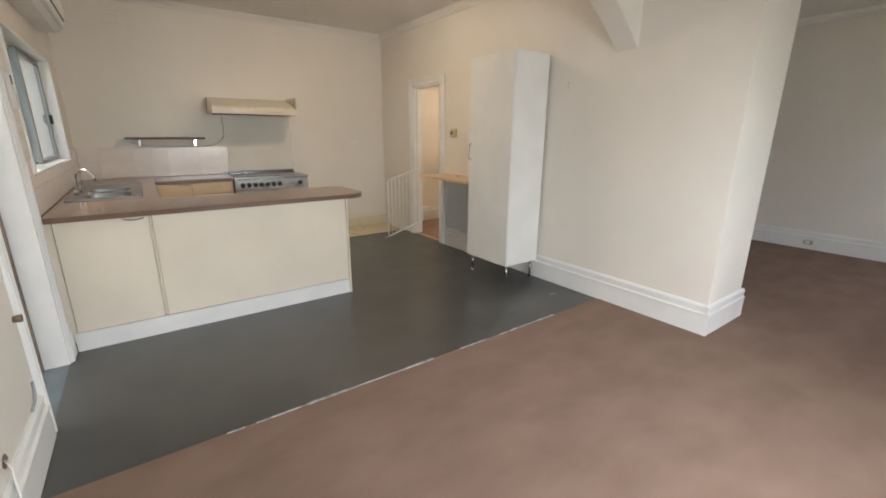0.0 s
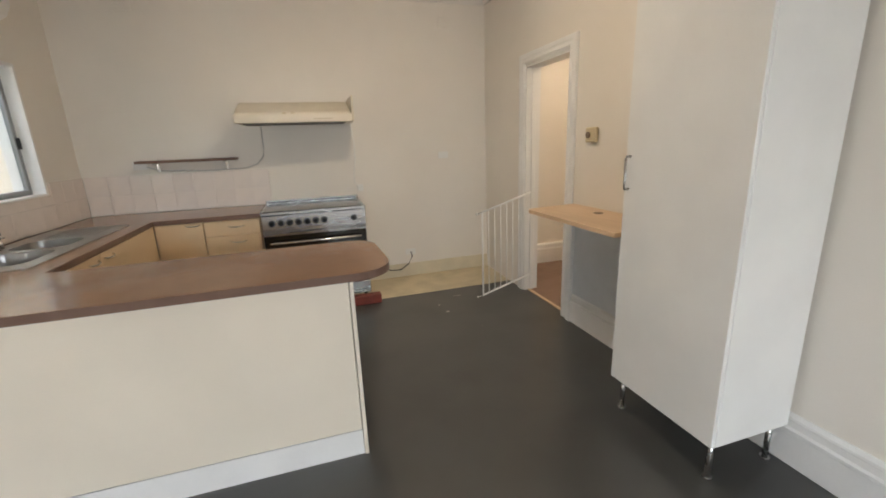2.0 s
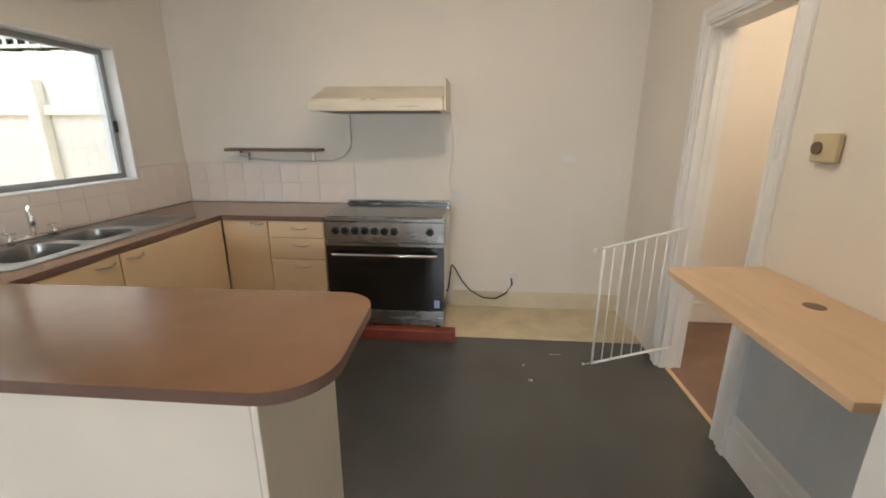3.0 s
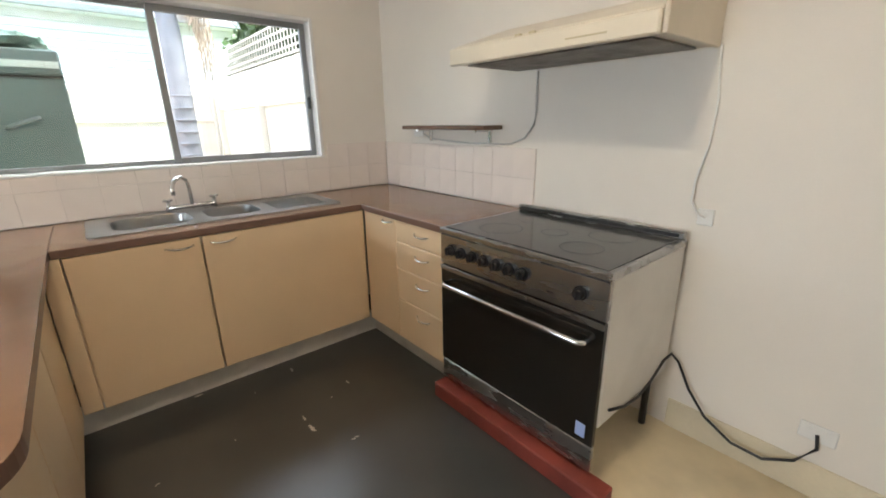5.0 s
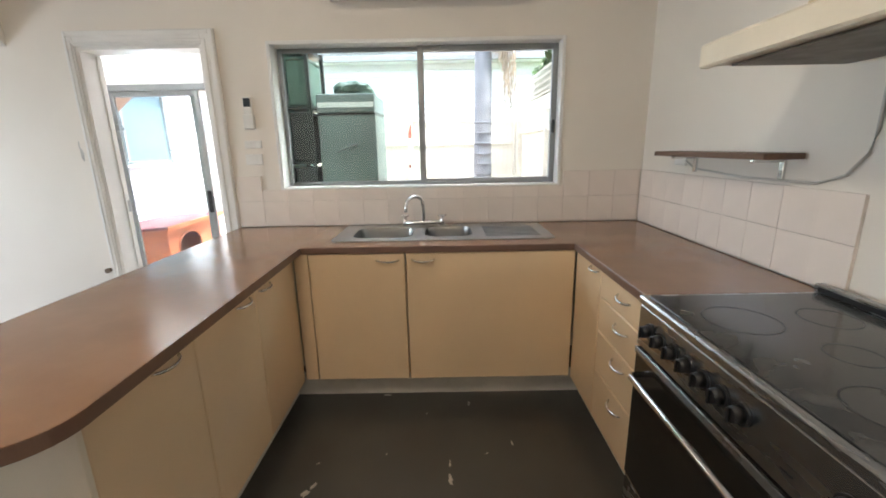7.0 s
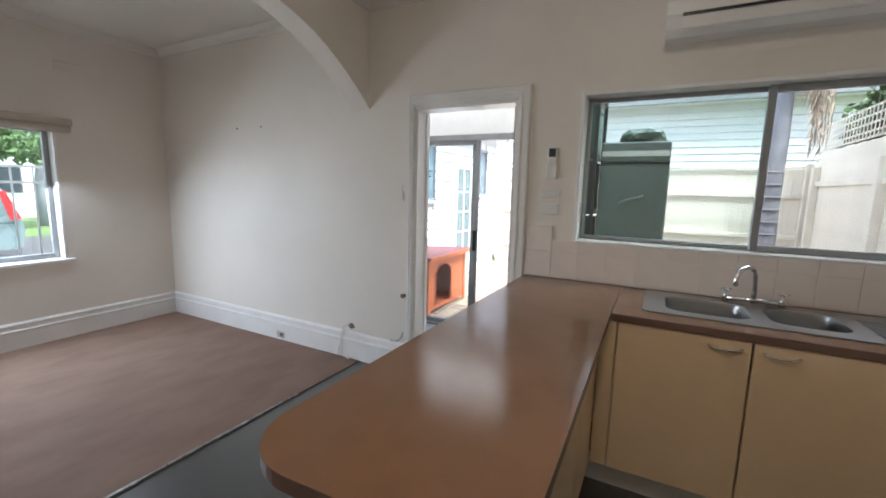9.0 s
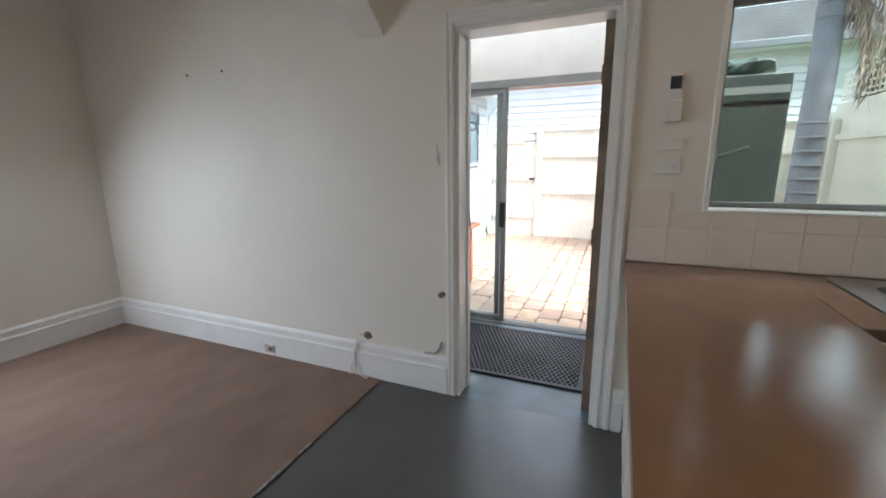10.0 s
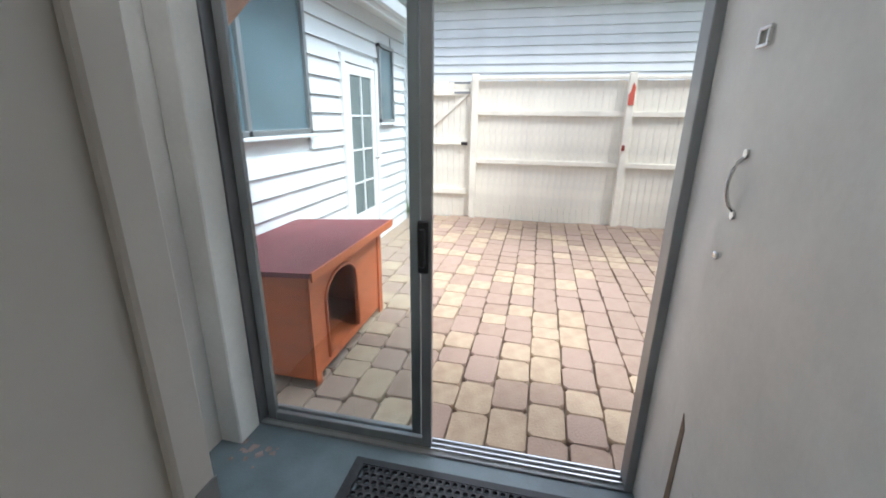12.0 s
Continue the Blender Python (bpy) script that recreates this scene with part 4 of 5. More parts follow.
part("gusset", P([(1.15, 2.028), (1.56, 2.028), (1.15, 1.70)], "x", VX - 0.38, VX - 0.352), TERRA, bpy.data.objects["porch_lintel"], "orange stained timber corner bracket")
door = tagged(thing("door_1", "aluminium framed sliding glass door standing open", "sliding door"), kind="structure")
bm = bmesh.new()
for q in ((VX - 0.05, VX + 0.05, 1.50, 1.535, PZ - 0.02, 2.05), (VX - 0.05, VX + 0.05, 3.285, 3.318, PZ - 0.02, 2.05), (VX - 0.05, VX + 0.05, 1.535, 3.285, 1.99, 2.05), (VX - 0.055, VX + 0.055, 1.535, 3.285, PZ - 0.03, PZ + 0.012)):
    box(bm, *q, 0.003)
part("door_frame", bm, ALU, door)
for i in range(3):
    part("track", B(VX - 0.034 + i * 0.03, VX - 0.028 + i * 0.03, 1.54, 3.28, PZ + 0.012, PZ + 0.026), CHROME, door)
leafs = [sash(door, VX - 0.022, 1.535, 2.37, PZ + 0.026, 1.99, 0.045, DOORGLASS, "fixed_panel", 0.026), sash(door, VX + 0.018, 1.57, 2.43, PZ + 0.026, 1.99, 0.045, DOORGLASS, "sliding_panel", 0.026)]
bm = B(VX + 0.031, VX + 0.05, 2.375, 2.42, 0.82, 1.04, bev=0.006)
box(bm, VX + 0.05, VX + 0.065, 2.385, 2.41, 0.85, 1.01, 0.005)
part("lock_handle", bm, BLACK, leafs[1], "black lock handle")

leaf = tagged(thing("door_2", "white painted flush door swung open against the porch wall", "door"), kind="structure")
part("leaf", B(-1.59, -0.805, 3.228, 3.264, 0.0, 2.04, bev=0.003), DIRTY, leaf)
part("hinge_edge", B(-0.803, -0.768, 3.224, 3.266, 0.0, 2.04), BARE, leaf, "bare brown timber hinge edge")
part("gnawed_edge", P([(-1.545, 0.15), (-1.505, 0.15), (-1.508, 0.69), (-1.53, 0.72)], "y", 3.2262, 3.2278), BARE, leaf, "bare gnawed timber strip")
part("kick_patch", P([(-1.47, 0.36), (-1.16, 0.36), (-1.40, 0.60)], "y", 3.2266, 3.2279), WHITE, leaf, "paler paint patch")
for z in (0.25, 1.0, 1.8):
    part("hinge", T([(-0.786, 3.224, z - 0.045), (-0.786, 3.224, z + 0.045)], 0.007, n=8), BARE, leaf)
bow_handle(leaf, (-1.51, 3.228, 1.24), (-1.51, 3.228, 1.36), (-0.012, -0.02, 0), 0.004)
for z in (1.237, 1.363):
    part("handle_foot", T([(-1.51, 3.228, z), (-1.51, 3.222, z)], 0.009, n=10), CHROME, leaf)
bm = bmesh.new()
for q in ((-1.565, -1.52, 1.562, 1.569), (-1.565, -1.52, 1.593, 1.600), (-1.565, -1.557, 1.569, 1.593), (-1.528, -1.52, 1.569, 1.593)):
    box(bm, q[0], q[1], 3.221, 3.228, q[2], q[3], 0.001)
part("strike_plate", bm, CHROME, leaf)
part("latch_tongue", B(-1.553, -1.535, 3.220, 3.228, 1.13, 1.145, bev=0.002), CHROME, leaf)
sp_ = thing("jamb_strike", "small grey metal strike plate on the door jamb", "strike plate")
part("plate", B(-0.80, -0.775, 2.5425, 2.5445, 1.02, 1.10, bev=0.0005), ALU, sp_)
h_ = thing("jamb_hook", "grey metal staple hook on the door jamb", "hook")
part("wire", T([(-0.80, 2.546, 1.61), (-0.85, 2.548, 1.612), (-0.868, 2.548, 1.604), (-0.872, 2.548, 1.59), (-0.868, 2.548, 1.576), (-0.85, 2.548, 1.568), (-0.80, 2.546, 1.57)], 0.0045), ALU, h_)

bm = bmesh.new()
rs = random.Random(31)
for i in range(16):
    cx, cy, q = -1.86 + rs.uniform(-0.07, 0.07), 1.62 + rs.uniform(-0.10, 0.10), rs.uniform(0.008, 0.028)
    bm.faces.new([bm.verts.new((cx + q * rs.uniform(0.4, 1.1) * math.cos(a), cy + q * rs.uniform(0.4, 1.1) * math.sin(a), PZ + 0.001 + 0.0002 * i)) for a in (2 * math.pi * k / 8 for k in range(8))])
tagged(part("floor_stain", bm, material("worn_pink_undercoat", (0.36, 0.26, 0.24), 0.7, var=0.2, scale=20)), "worn patch of flaked paint on the porch floor", "floor wear", kind="stuff")

# perforated rubber mat
m = thing("door_mat", "black perforated rubber mat on the porch floor", "door mat")
x0, x1, y0, y1, cell = -1.95, -1.10, 2.11, 3.22, 0.034
bm = bmesh.new()
nx, ny = int((x1 - x0 - 0.06) / cell), int((y1 - y0 - 0.06) / cell)
ox, oy = x0 + (x1 - x0 - nx * cell) / 2, y0 + (y1 - y0 - ny * cell) / 2
sq = [(1, 0), (1, 1), (0, 1), (-1, 1), (-1, 0), (-1, -1), (0, -1), (1, -1)]
verts, faces = [], []
for i in range(nx):
    for j in range(ny):
        cx, cy = ox + (i + 0.5) * cell, oy + (j + 0.5 + 0.5 * (i % 2)) * cell
        b = len(verts)
        for u, v in sq:
            verts.append((cx + u * cell / 2, cy + v * cell / 2, PZ + 0.013))
        for zz in (PZ + 0.015, PZ + 0.001):
            for k in range(8):
                a = math.pi / 4 * k
                verts.append((cx + 0.0115 * math.cos(a), cy + 0.0115 * math.sin(a), zz))
        for k in range(8):
            n2 = (k + 1) % 8
            faces.append((b + k, b + n2, b + 8 + n2, b + 8 + k))
            faces.append((b + 8 + k, b + 8 + n2, b + 16 + n2, b + 16 + k))
me = bpy.data.meshes.new("mat_grid")
me.from_pydata(verts, [], faces)
me.materials.append(RUBBER)
g = tagged(new("mat_grid", me), kind="stuff")
g.parent = m
bm = bmesh.new()
for q in ((x0, ox, y0, y1), (ox + nx * cell, x1, y0, y1), (ox, ox + nx * cell, y0, oy), (ox, ox + nx * cell, oy + ny * cell, y1)):
    box(bm, *q, PZ + 0.0005, PZ + 0.016)
part("border", bm, RUBBER, m)

# ---- the yard ----
G = -0.18
bm = bmesh.new()
box(bm, -120, 120, -120, 120, -0.6, -0.30)
structure("ground", bm, GRASS, "grass ground reaching the horizon", "ground")
structure("ground_yard", B(-7.45, W - 0.15, 0.5, 6.8, -0.299, G - 0.035), SAND, "sandy bed under the courtyard paving", "ground")
structure("house_base", B(W - 0.15, 7.08, S - 0.18, N + 0.18, -0.299, -0.101), GROUT, "house footing", "footing")
structure("roof", B(W - 0.5, 7.4, S - 0.5, N + 0.5, H + 0.121, H + 0.24), KROOF, "house roof slab", "roof")

# wing of the house along the yard
BY = 0.75
wing = thing("weatherboard_wing", "white weatherboard house wing beside the courtyard", "house")
holes = [(-4.13, -2.3, 1.27, 2.45), (-5.80, -4.80, G, 2.05), (-6.40, -5.86, 1.35, 2.3)]
part("wall", B(-7.0, -2.2, BY - 0.2, BY - 0.03, -0.29, 2.62), BOARD, wing)


def clap(length, parent, at, rz, mat, high=0.165):
    """One lapped board, thicker at its foot."""
    bm = P([(0, 0.008), (0.036, 0.008), (0.012, high - 0.004), (0, high - 0.004)], "x", 0, length)
    return piece("board", mesh_of(bm, "board", mat), parent, at, rz)


def clapboards(parent, x0, x1, y, z0, z1, gaps, mat, rz=0.0, high=0.165):
    z = z0
    while z < z1:
        cuts = [(x0, x1)]
        for g0, g1, b, t in gaps:
            if z + high > b and z < t:
                cuts = [s for a, c in cuts for s in ((a, min(c, g0)), (max(a, g1), c)) if s[1] - s[0] > 0.02]
        for a, c in cuts:
            clap(c - a, parent, (a, y, z), rz, mat, high)
        z += high


clapboards(wing, -7.0, -2.2, BY - 0.03, -0.2, 2.5, holes, BOARD)


def wing_window(x0, x1, z0, z1, mid):
    bm = bmesh.new()
    cuts = [x0, x1 - 0.045] + ([mid] if mid else [])
    for x in cuts:
        box(bm, x, x + 0.045, BY - 0.03, BY + 0.03, z0, z1, 0.004)
    box(bm, x0, x1, BY - 0.03, BY + 0.03, z0, z0 + 0.045, 0.004)
    box(bm, x0, x1, BY - 0.03, BY + 0.03, z1 - 0.045, z1, 0.004)
    w = part("window", bm, ALU, wing, "aluminium window with blue-grey panes")
    part("pane", B(x0 + 0.04, x1 - 0.04, BY - 0.008, BY - 0.002, z0 + 0.04, z1 - 0.04), material("blue_grey_glass", (0.13, 0.19, 0.22), 0.08, var=0.1, bump=0.0), w)
    part("sill", B(x0 - 0.03, x1 + 0.03, BY - 0.02, BY + 0.05, z0 - 0.03, z0 - 0.001, bev=0.004), BOARD, w)


wing_window(-4.13, -2.3, 1.27, 2.45, -3.28)
wing_window(-6.40, -5.86, 1.35, 2.3, None)
bm = bmesh.new()
for q in ((-5.80, -5.72, G, 2.05), (-4.88, -4.80, G, 2.05), (-5.72, -4.88, 1.97, 2.05)):
    box(bm, q[0], q[1], BY - 0.03, BY + 0.025, q[2], q[3], 0.004)
wd = part("door", bm, WHITE, wing, "white glazed back door")
DOORPANE = material("door_pane", (0.16, 0.20, 0.20), 0.08, bump=0.0)
bm = bmesh.new()
xs, zs = (-5.71, -5.60, -5.31, -5.29, -5.0, -4.89), (0.0, 0.30, 0.66, 0.68, 1.04, 1.06, 1.42, 1.44, 1.86, 1.96)
for a, b in ((xs[0], xs[1]), (xs[2], xs[3]), (xs[4], xs[5])):
    box(bm, a, b, BY - 0.02, BY + 0.012, G + 0.01, 1.965)
for k in (0, 2, 4, 6, 8):
    for a, b in ((xs[1], xs[2]), (xs[3], xs[4])):
        box(bm, a, b, BY - 0.02, BY + 0.012, zs[k] if k else G + 0.01, zs[k + 1])
dl = part("door_leaf", bm, WHITE, wd)
for a, b in ((xs[1], xs[2]), (xs[3], xs[4])):
    for k in (1, 3, 5, 7):
        piece("pane", mesh_of(B(a, b, BY - 0.006, BY - 0.002, zs[k], zs[k + 1]), "pane", DOORPANE), wd)
part("door_knob", T([(-5.66, BY + 0.012, 0.92), (-5.66, BY + 0.06, 0.92)], 0.02, n=12), CHROME, wd)
part("fascia", B(-7.15, -2.2, BY + 0.22, BY + 0.25, 2.52, 2.68, bev=0.004), BOARD, wing)
part("soffit", B(-7.15, -2.2, BY - 0.03, BY + 0.22, 2.60, 2.63), BOARD, wing)
part("gutter", P([(BY + 0.25, 2.58), (BY + 0.33, 2.58), (BY + 0.36, 2.68), (BY + 0.345, 2.68), (BY + 0.32, 2.595), (BY + 0.25, 2.595)], "x", -7.2, -2.2), BOARD, wing, "white gutter")
part("roof", P([(BY - 1.8, 3.5), (BY + 0.3, 2.69), (BY + 0.3, 2.73), (BY - 1.8, 3.56)], "x", -7.2, -2.2), ASPHALT, wing)
part("downpipe", T([(-6.95, BY + 0.3, 2.6), (-6.95, BY + 0.28, 2.48), (-6.93, BY + 0.08, 2.3), (-6.93, BY + 0.06, 2.2), (-6.93, BY + 0.06, 0.1), (-6.93, BY + 0.14, -0.12)], 0.036, n=10), BOARD, wing, "white downpipe")

# kennel
k = thing("dog_kennel", "orange stained timber dog kennel with maroon roof", "dog kennel", at=(-3.07, 1.58, G))
bm = bmesh.new()
arch = [(-0.09, 0.10), (-0.09, 0.50)] + [(0.14 - 0.23 * math.cos(radians(a)), 0.50 + 0.15 * math.sin(radians(a))) for a in range(15, 166, 15)] + [(0.37, 0.50), (0.37, 0.10)]
outer = [(-0.57, 0.05), (0.57, 0.05), (0.57, 0.75), (-0.57, 0.75)]
edges = []
for loop in (outer, arch):
    vs = [bm.verts.new((x, 0.0, z)) for x, z in loop]
    edges += [bm.edges.new((vs[i], vs[(i + 1) % len(vs)])) for i in range(len(vs))]
bmesh.ops.triangle_fill(bm, use_beauty=True, edges=edges)
ext = bmesh.ops.extrude_face_region(bm, geom=bm.faces[:])
bmesh.ops.translate(bm, vec=(0, -0.02, 0), verts=[v for v in ext["geom"] if isinstance(v, bmesh.types.BMVert)])
part("front_wall", bm, KENNEL, k)
for a, b in ((-0.57, -0.55), (0.55, 0.57)):
    part("side_wall", P([(-0.02, 0.05), (-0.72, 0.05), (-0.72, 0.70), (-0.02, 0.75)], "x", a, b), KENNEL, k)
part("back_wall", B(-0.57, 0.57, -0.74, -0.72, 0.05, 0.70), KENNEL, k)
part("floor_board", B(-0.55, 0.55, -0.72, -0.02, 0.05, 0.07), KENNEL, k)
# dark sheet added for the kennel's inner shade
part("inner_lining", B(-0.549, 0.549, -0.60, -0.59, 0.07, 0.69), DARK, k, "dark sheet standing in for the shade inside")
part("roof", P([(0.075, 0.757), (-0.80, 0.703), (-0.80, 0.733), (0.075, 0.788)], "x", -0.66, 0.64), KROOF, k)
part("roof_batten", P([(0.088, 0.735), (0.076, 0.735), (0.076, 0.790), (0.088, 0.790)], "x", -0.66, 0.64), KENNEL, k)
part("roof_batten", P([(0.088, 0.735), (-0.78, 0.682), (-0.78, 0.700), (0.088, 0.756)], "x", 0.572, 0.59), KENNEL, k)
bm = bmesh.new()
tube(bm, [(x, 0.004, z) for x, z in arch], 0.012, n=6)
part("arch_trim", bm, KENNEL, k)
for x in (-0.53, 0.53):
    part("corner_post", B(x - 0.035, x + 0.035, 0.0, 0.014, 0.0, 0.745, bev=0.003), KENNEL, k)
    part("foot", B(x - 0.03, x + 0.03, -0.70, -0.64, 0.0, 0.05), KENNEL, k)

# fences
FX, FY = -7.36, 6.47
fence = thing("back_fence", "cream painted timber paling fence with rails", "fence")
plank = mesh_of(P([(0, -0.0475), (0.014, -0.046), (0.016, 0), (0.014, 0.046), (0, 0.0475)], "z", 0, 2.16), "paling", FENCE)
y = 0.72
rng = random.Random(9)
while y < FY:
    piece("paling", plank, fence, (FX - 0.02, y, G - 0.02 + rng.uniform(-0.012, 0.012)))
    y += 0.0965
for y in (1.78, 4.04, 6.36):
    part("post", B(FX, FX + 0.09, y - 0.05, y + 0.05, G - 0.1, 2.06, bev=0.006), FENCE, fence)
for a, b in ((1.83, 3.99), (4.09, 6.31)):
    for z in (0.72, 1.46):
        part("rail", B(FX, FX + 0.045, a, b, z, z + 0.075, bev=0.004), FENCE, fence)
    part("cap", B(FX - 0.03, FX + 0.06, a, b, 1.98, 2.02, bev=0.004), FENCE, fence)
yg = thing("side_gate", "cream painted timber side gate with black latch", "gate")
for z in (0.2, 1.0, 1.75):
    part("rail", B(FX, FX + 0.04, 0.80, 1.68, z, z + 0.09, bev=0.004), FENCE, yg)
part("brace", P([(0.82, 1.09), (0.90, 1.09), (1.66, 1.75), (1.58, 1.75)], "x", FX, FX + 0.03), FENCE, yg)
part("latch", B(FX + 0.04, FX + 0.07, 1.58, 1.68, 1.0, 1.05, bev=0.004), BLACK, yg, "black gate latch")
for z in (1.78, 1.92):
    part("hinge_strap", B(FX + 0.04, FX + 0.048, 1.45, 1.70, z, z + 0.03), ALU, yg)
tg = thing("red_tag", "small red plastic tag hanging on the fence post", "tag")
part("tag", P([(4.0, 1.62), (4.08, 1.62), (4.08, 1.86), (4.05, 1.93), (4.02, 1.80), (4.0, 1.76)], "x", FX + 0.0895, FX + 0.099), material("faded_red_plastic", (0.60, 0.12, 0.08), 0.5, var=0.1), tg)
tg = thing("fence_lock", "small dark red padlock on the fence post", "padlock")
part("body", B(FX + 0.0895, FX + 0.115, 4.0, 4.04, 0.98, 1.06, bev=0.004), RED, tg)

side = thing("side_fence", "cream painted side fence with lattice top", "fence")
x = FX + 0.06
plank2 = mesh_of(P([(-0.0677, 0), (-0.0670, -0.014), (0.0670, -0.014), (0.0677, 0)], "z", 0, 2.43), "paling", FENCE)
while x < -0.9:
    piece("paling", plank2, side, (x, FY, G - 0.02 + rng.uniform(-0.006, 0.006)))
    x += 0.1355
for x in (-7.15, -4.72, -2.30):
    part("post", B(x - 0.06, x + 0.06, FY - 0.115, FY - 0.015, G - 0.1, 1.98, bev=0.006), FENCE, side)
for a, b in ((-7.09, -4.78), (-4.66, -2.36), (-2.24, -0.95)):
    for z in (0.42, 1.66):
        part("rail", B(a, b, FY - 0.07, FY - 0.015, z, z + 0.09, bev=0.004), FENCE, side)
lat = part("lattice", B(-7.3, -0.9, FY + 0.0, FY + 0.03, 2.26, 2.29), FENCE, side)
strip = mesh_of(B(-0.014, 0.014, -0.008, 0.0, 0, 0.42), "slat", FENCE)
x = -7.25
while x < -0.9:
    piece("slat", strip, lat, (x, FY, 2.26))
    x += 0.115
for i in range(4):
    piece("slat", mesh_of(B(-7.3, -0.9, FY + 0.0, FY + 0.01, 2.34 + 0.105 * i, 2.368 + 0.105 * i), "slat", FENCE), lat)

# neighbour's house
nh = thing("neighbour_house", "white weatherboard neighbouring house with grey roof", "house")
part("wall", B(-12.0, -9.03, -6, 9.5, -0.29, 3.45), BOARD, nh)
z = -0.2
cl = mesh_of(P([(0, 0.007), (0.034, 0.007), (0.012, 0.148), (0, 0.148)], "y", -15.5 / 2, 15.5 / 2), "board", BOARD)
while z < 3.35:
    piece("board", cl, nh, (-9.03, 1.75, z))
    z += 0.152
part("eave", B(-9.5, -8.65, -6.3, 9.8, 3.45, 3.55), BOARD, nh)
part("gutter", B(-8.65, -8.55, -6.3, 9.8, 3.44, 3.57, bev=0.01), ALU, nh)
part("roof", P([(-8.6, 3.56), (-10.5, 4.7), (-12.4, 3.56)], "y", -6.3, 9.8), ASPHALT, nh)


# foliage
def leaves(name, boxes, count, size, mat, seed, label, parent=None):
    r = np.random.RandomState(seed)
    vs, fs = [], []
    for (x0, x1, y0, y1, z0, z1), c in zip(boxes, count):
        for _ in range(c):
            u = r.rand(3)
            wob = 0.35 * math.sin(7 * u[0] + 3 * u[2]) + 0.2 * math.sin(17 * u[0])
            p = np.array([x0 + u[0] * (x1 - x0), y0 + u[1] * (y1 - y0), z0 + u[2] * (z1 - z0) + wob * 0.5 * u[2]])
            a, b = r.randn(3), r.randn(3)
            a /= np.linalg.norm(a)
            b -= a * (a @ b)
            b /= np.linalg.norm(b)
            s = size * (0.6 + 0.8 * r.rand())
            k = len(vs)
            vs += [tuple(p - a * s), tuple(p + b * s * 0.45), tuple(p + a * s), tuple(p - b * s * 0.45)]
            fs.append((k, k + 1, k + 2, k + 3))
    me = bpy.data.meshes.new(name)
    me.from_pydata(vs, [], fs)
    me.materials.append(mat)
    ob = new(name, me)
    if parent:
        ob.parent = parent
        return tagged(ob, label)
    return tagged(ob, label, "hedge", kind="stuff")


leaves("hedge", [(-6.2, -0.5, 6.65, 8.2, 1.2, 3.9), (-7.4, -6.2, 6.7, 8.0, 1.5, 3.0)], [15000, 2200], 0.10, LEAF, 3, "dense green hedge behind the side fence")

palm = thing("palm_tree", "palm tree with grey trunk and dry hanging fronds", "palm tree", at=(-5.0, 5.42, G))
pts = [(0.03 * math.sin(i), 0.0, 0.32 * i) for i in range(13)]
bm = T(pts, 0.16, r1=0.125, n=14)
for i in range(22):
    z = 0.15 + 0.165 * i
    tube(bm, [(0.0, 0, z), (0.0, 0, z + 0.03)], 0.1605 - 0.0016 * i, n=14)
part("trunk", bm, BARK, palm)
rg = random.Random(2)
for i in range(14):
    a = rg.uniform(0.9, 2.0)
    ca, sa = math.cos(a), math.sin(a)
    z0 = rg.uniform(3.1, 3.8)
    reach, drop = rg.uniform(0.2, 0.45), rg.uniform(0.7, 1.3)
    bm = bmesh.new()
    spine = [Vector((ca * (0.12 + reach * math.sin(t * 1.6)), sa * (0.12 + reach * math.sin(t * 1.6)), z0 + 0.25 * t - (drop + 0.25) * t * t)) for t in (j / 7 for j in range(8))]
    tube(bm, spine, 0.012, r1=0.003, n=5)
    for p, q in zip(spine, spine[1:]):
        for sgn in (-1, 1):
            for f in (0.2, 0.7):
                c = p.lerp(q, f)
                side_v = Vector((-sa, ca, 0)) * sgn * rg.uniform(0.05, 0.14)
                tip = c + side_v + Vector((0, 0, -rg.uniform(0.15, 0.3)))
                bm.faces.new([bm.verts.new(c), bm.verts.new(c + Vector((0.012, 0.012, -0.03))), bm.verts.new(tip)])
    part("frond", bm, FROND, palm)
leaves("crown", [(-0.9, 0.9, -0.9, 0.9, 3.9, 4.6)], [500], 0.25, LEAF, 5, "green fronds", palm)

# stored things outside the kitchen window
structure("wall_porch_outside", B(VX - 0.06, W - 0.151, VY1 + 0.091, VY1 + 0.10, -0.2, VH), GREENB, "pale green weatherboard outside wall of the porch", "wall")
po = bpy.data.objects["wall_porch_outside"]
z = -0.15
while z < 2.35:
    clap(1.22, po, (VX - 0.04, VY1 + 0.10, z), 0, GREENB)
    z += 0.165
fr = thing("outdoor_fridge", "tall grey-green metal fridge standing outside the window", "fridge")
part("body", B(-2.12, -1.54, 3.70, 4.19, G - 0.03, 1.70, bev=0.012, seg=2), FRIDGE, fr)
part("top_panel", B(-2.12, -1.535, 3.70, 4.19, 1.715, 1.87, bev=0.01), FRIDGE, fr)
part("trim", B(-1.535, -1.528, 3.71, 4.18, 1.76, 1.80), WHITE, fr)
part("trim", B(-2.12, -1.535, 3.702, 4.188, 1.70, 1.715), BLACK, fr)
part("handle", T([(-1.54, 3.86, 1.40), (-1.515, 3.87, 1.405), (-1.505, 3.92, 1.425), (-1.505, 4.00, 1.455), (-1.54, 4.02, 1.46)], 0.012, n=8), ALU, fr, "grey lever handle")
bm = bmesh.new()
bmesh.ops.create_icosphere(bm, subdivisions=3, radius=1)
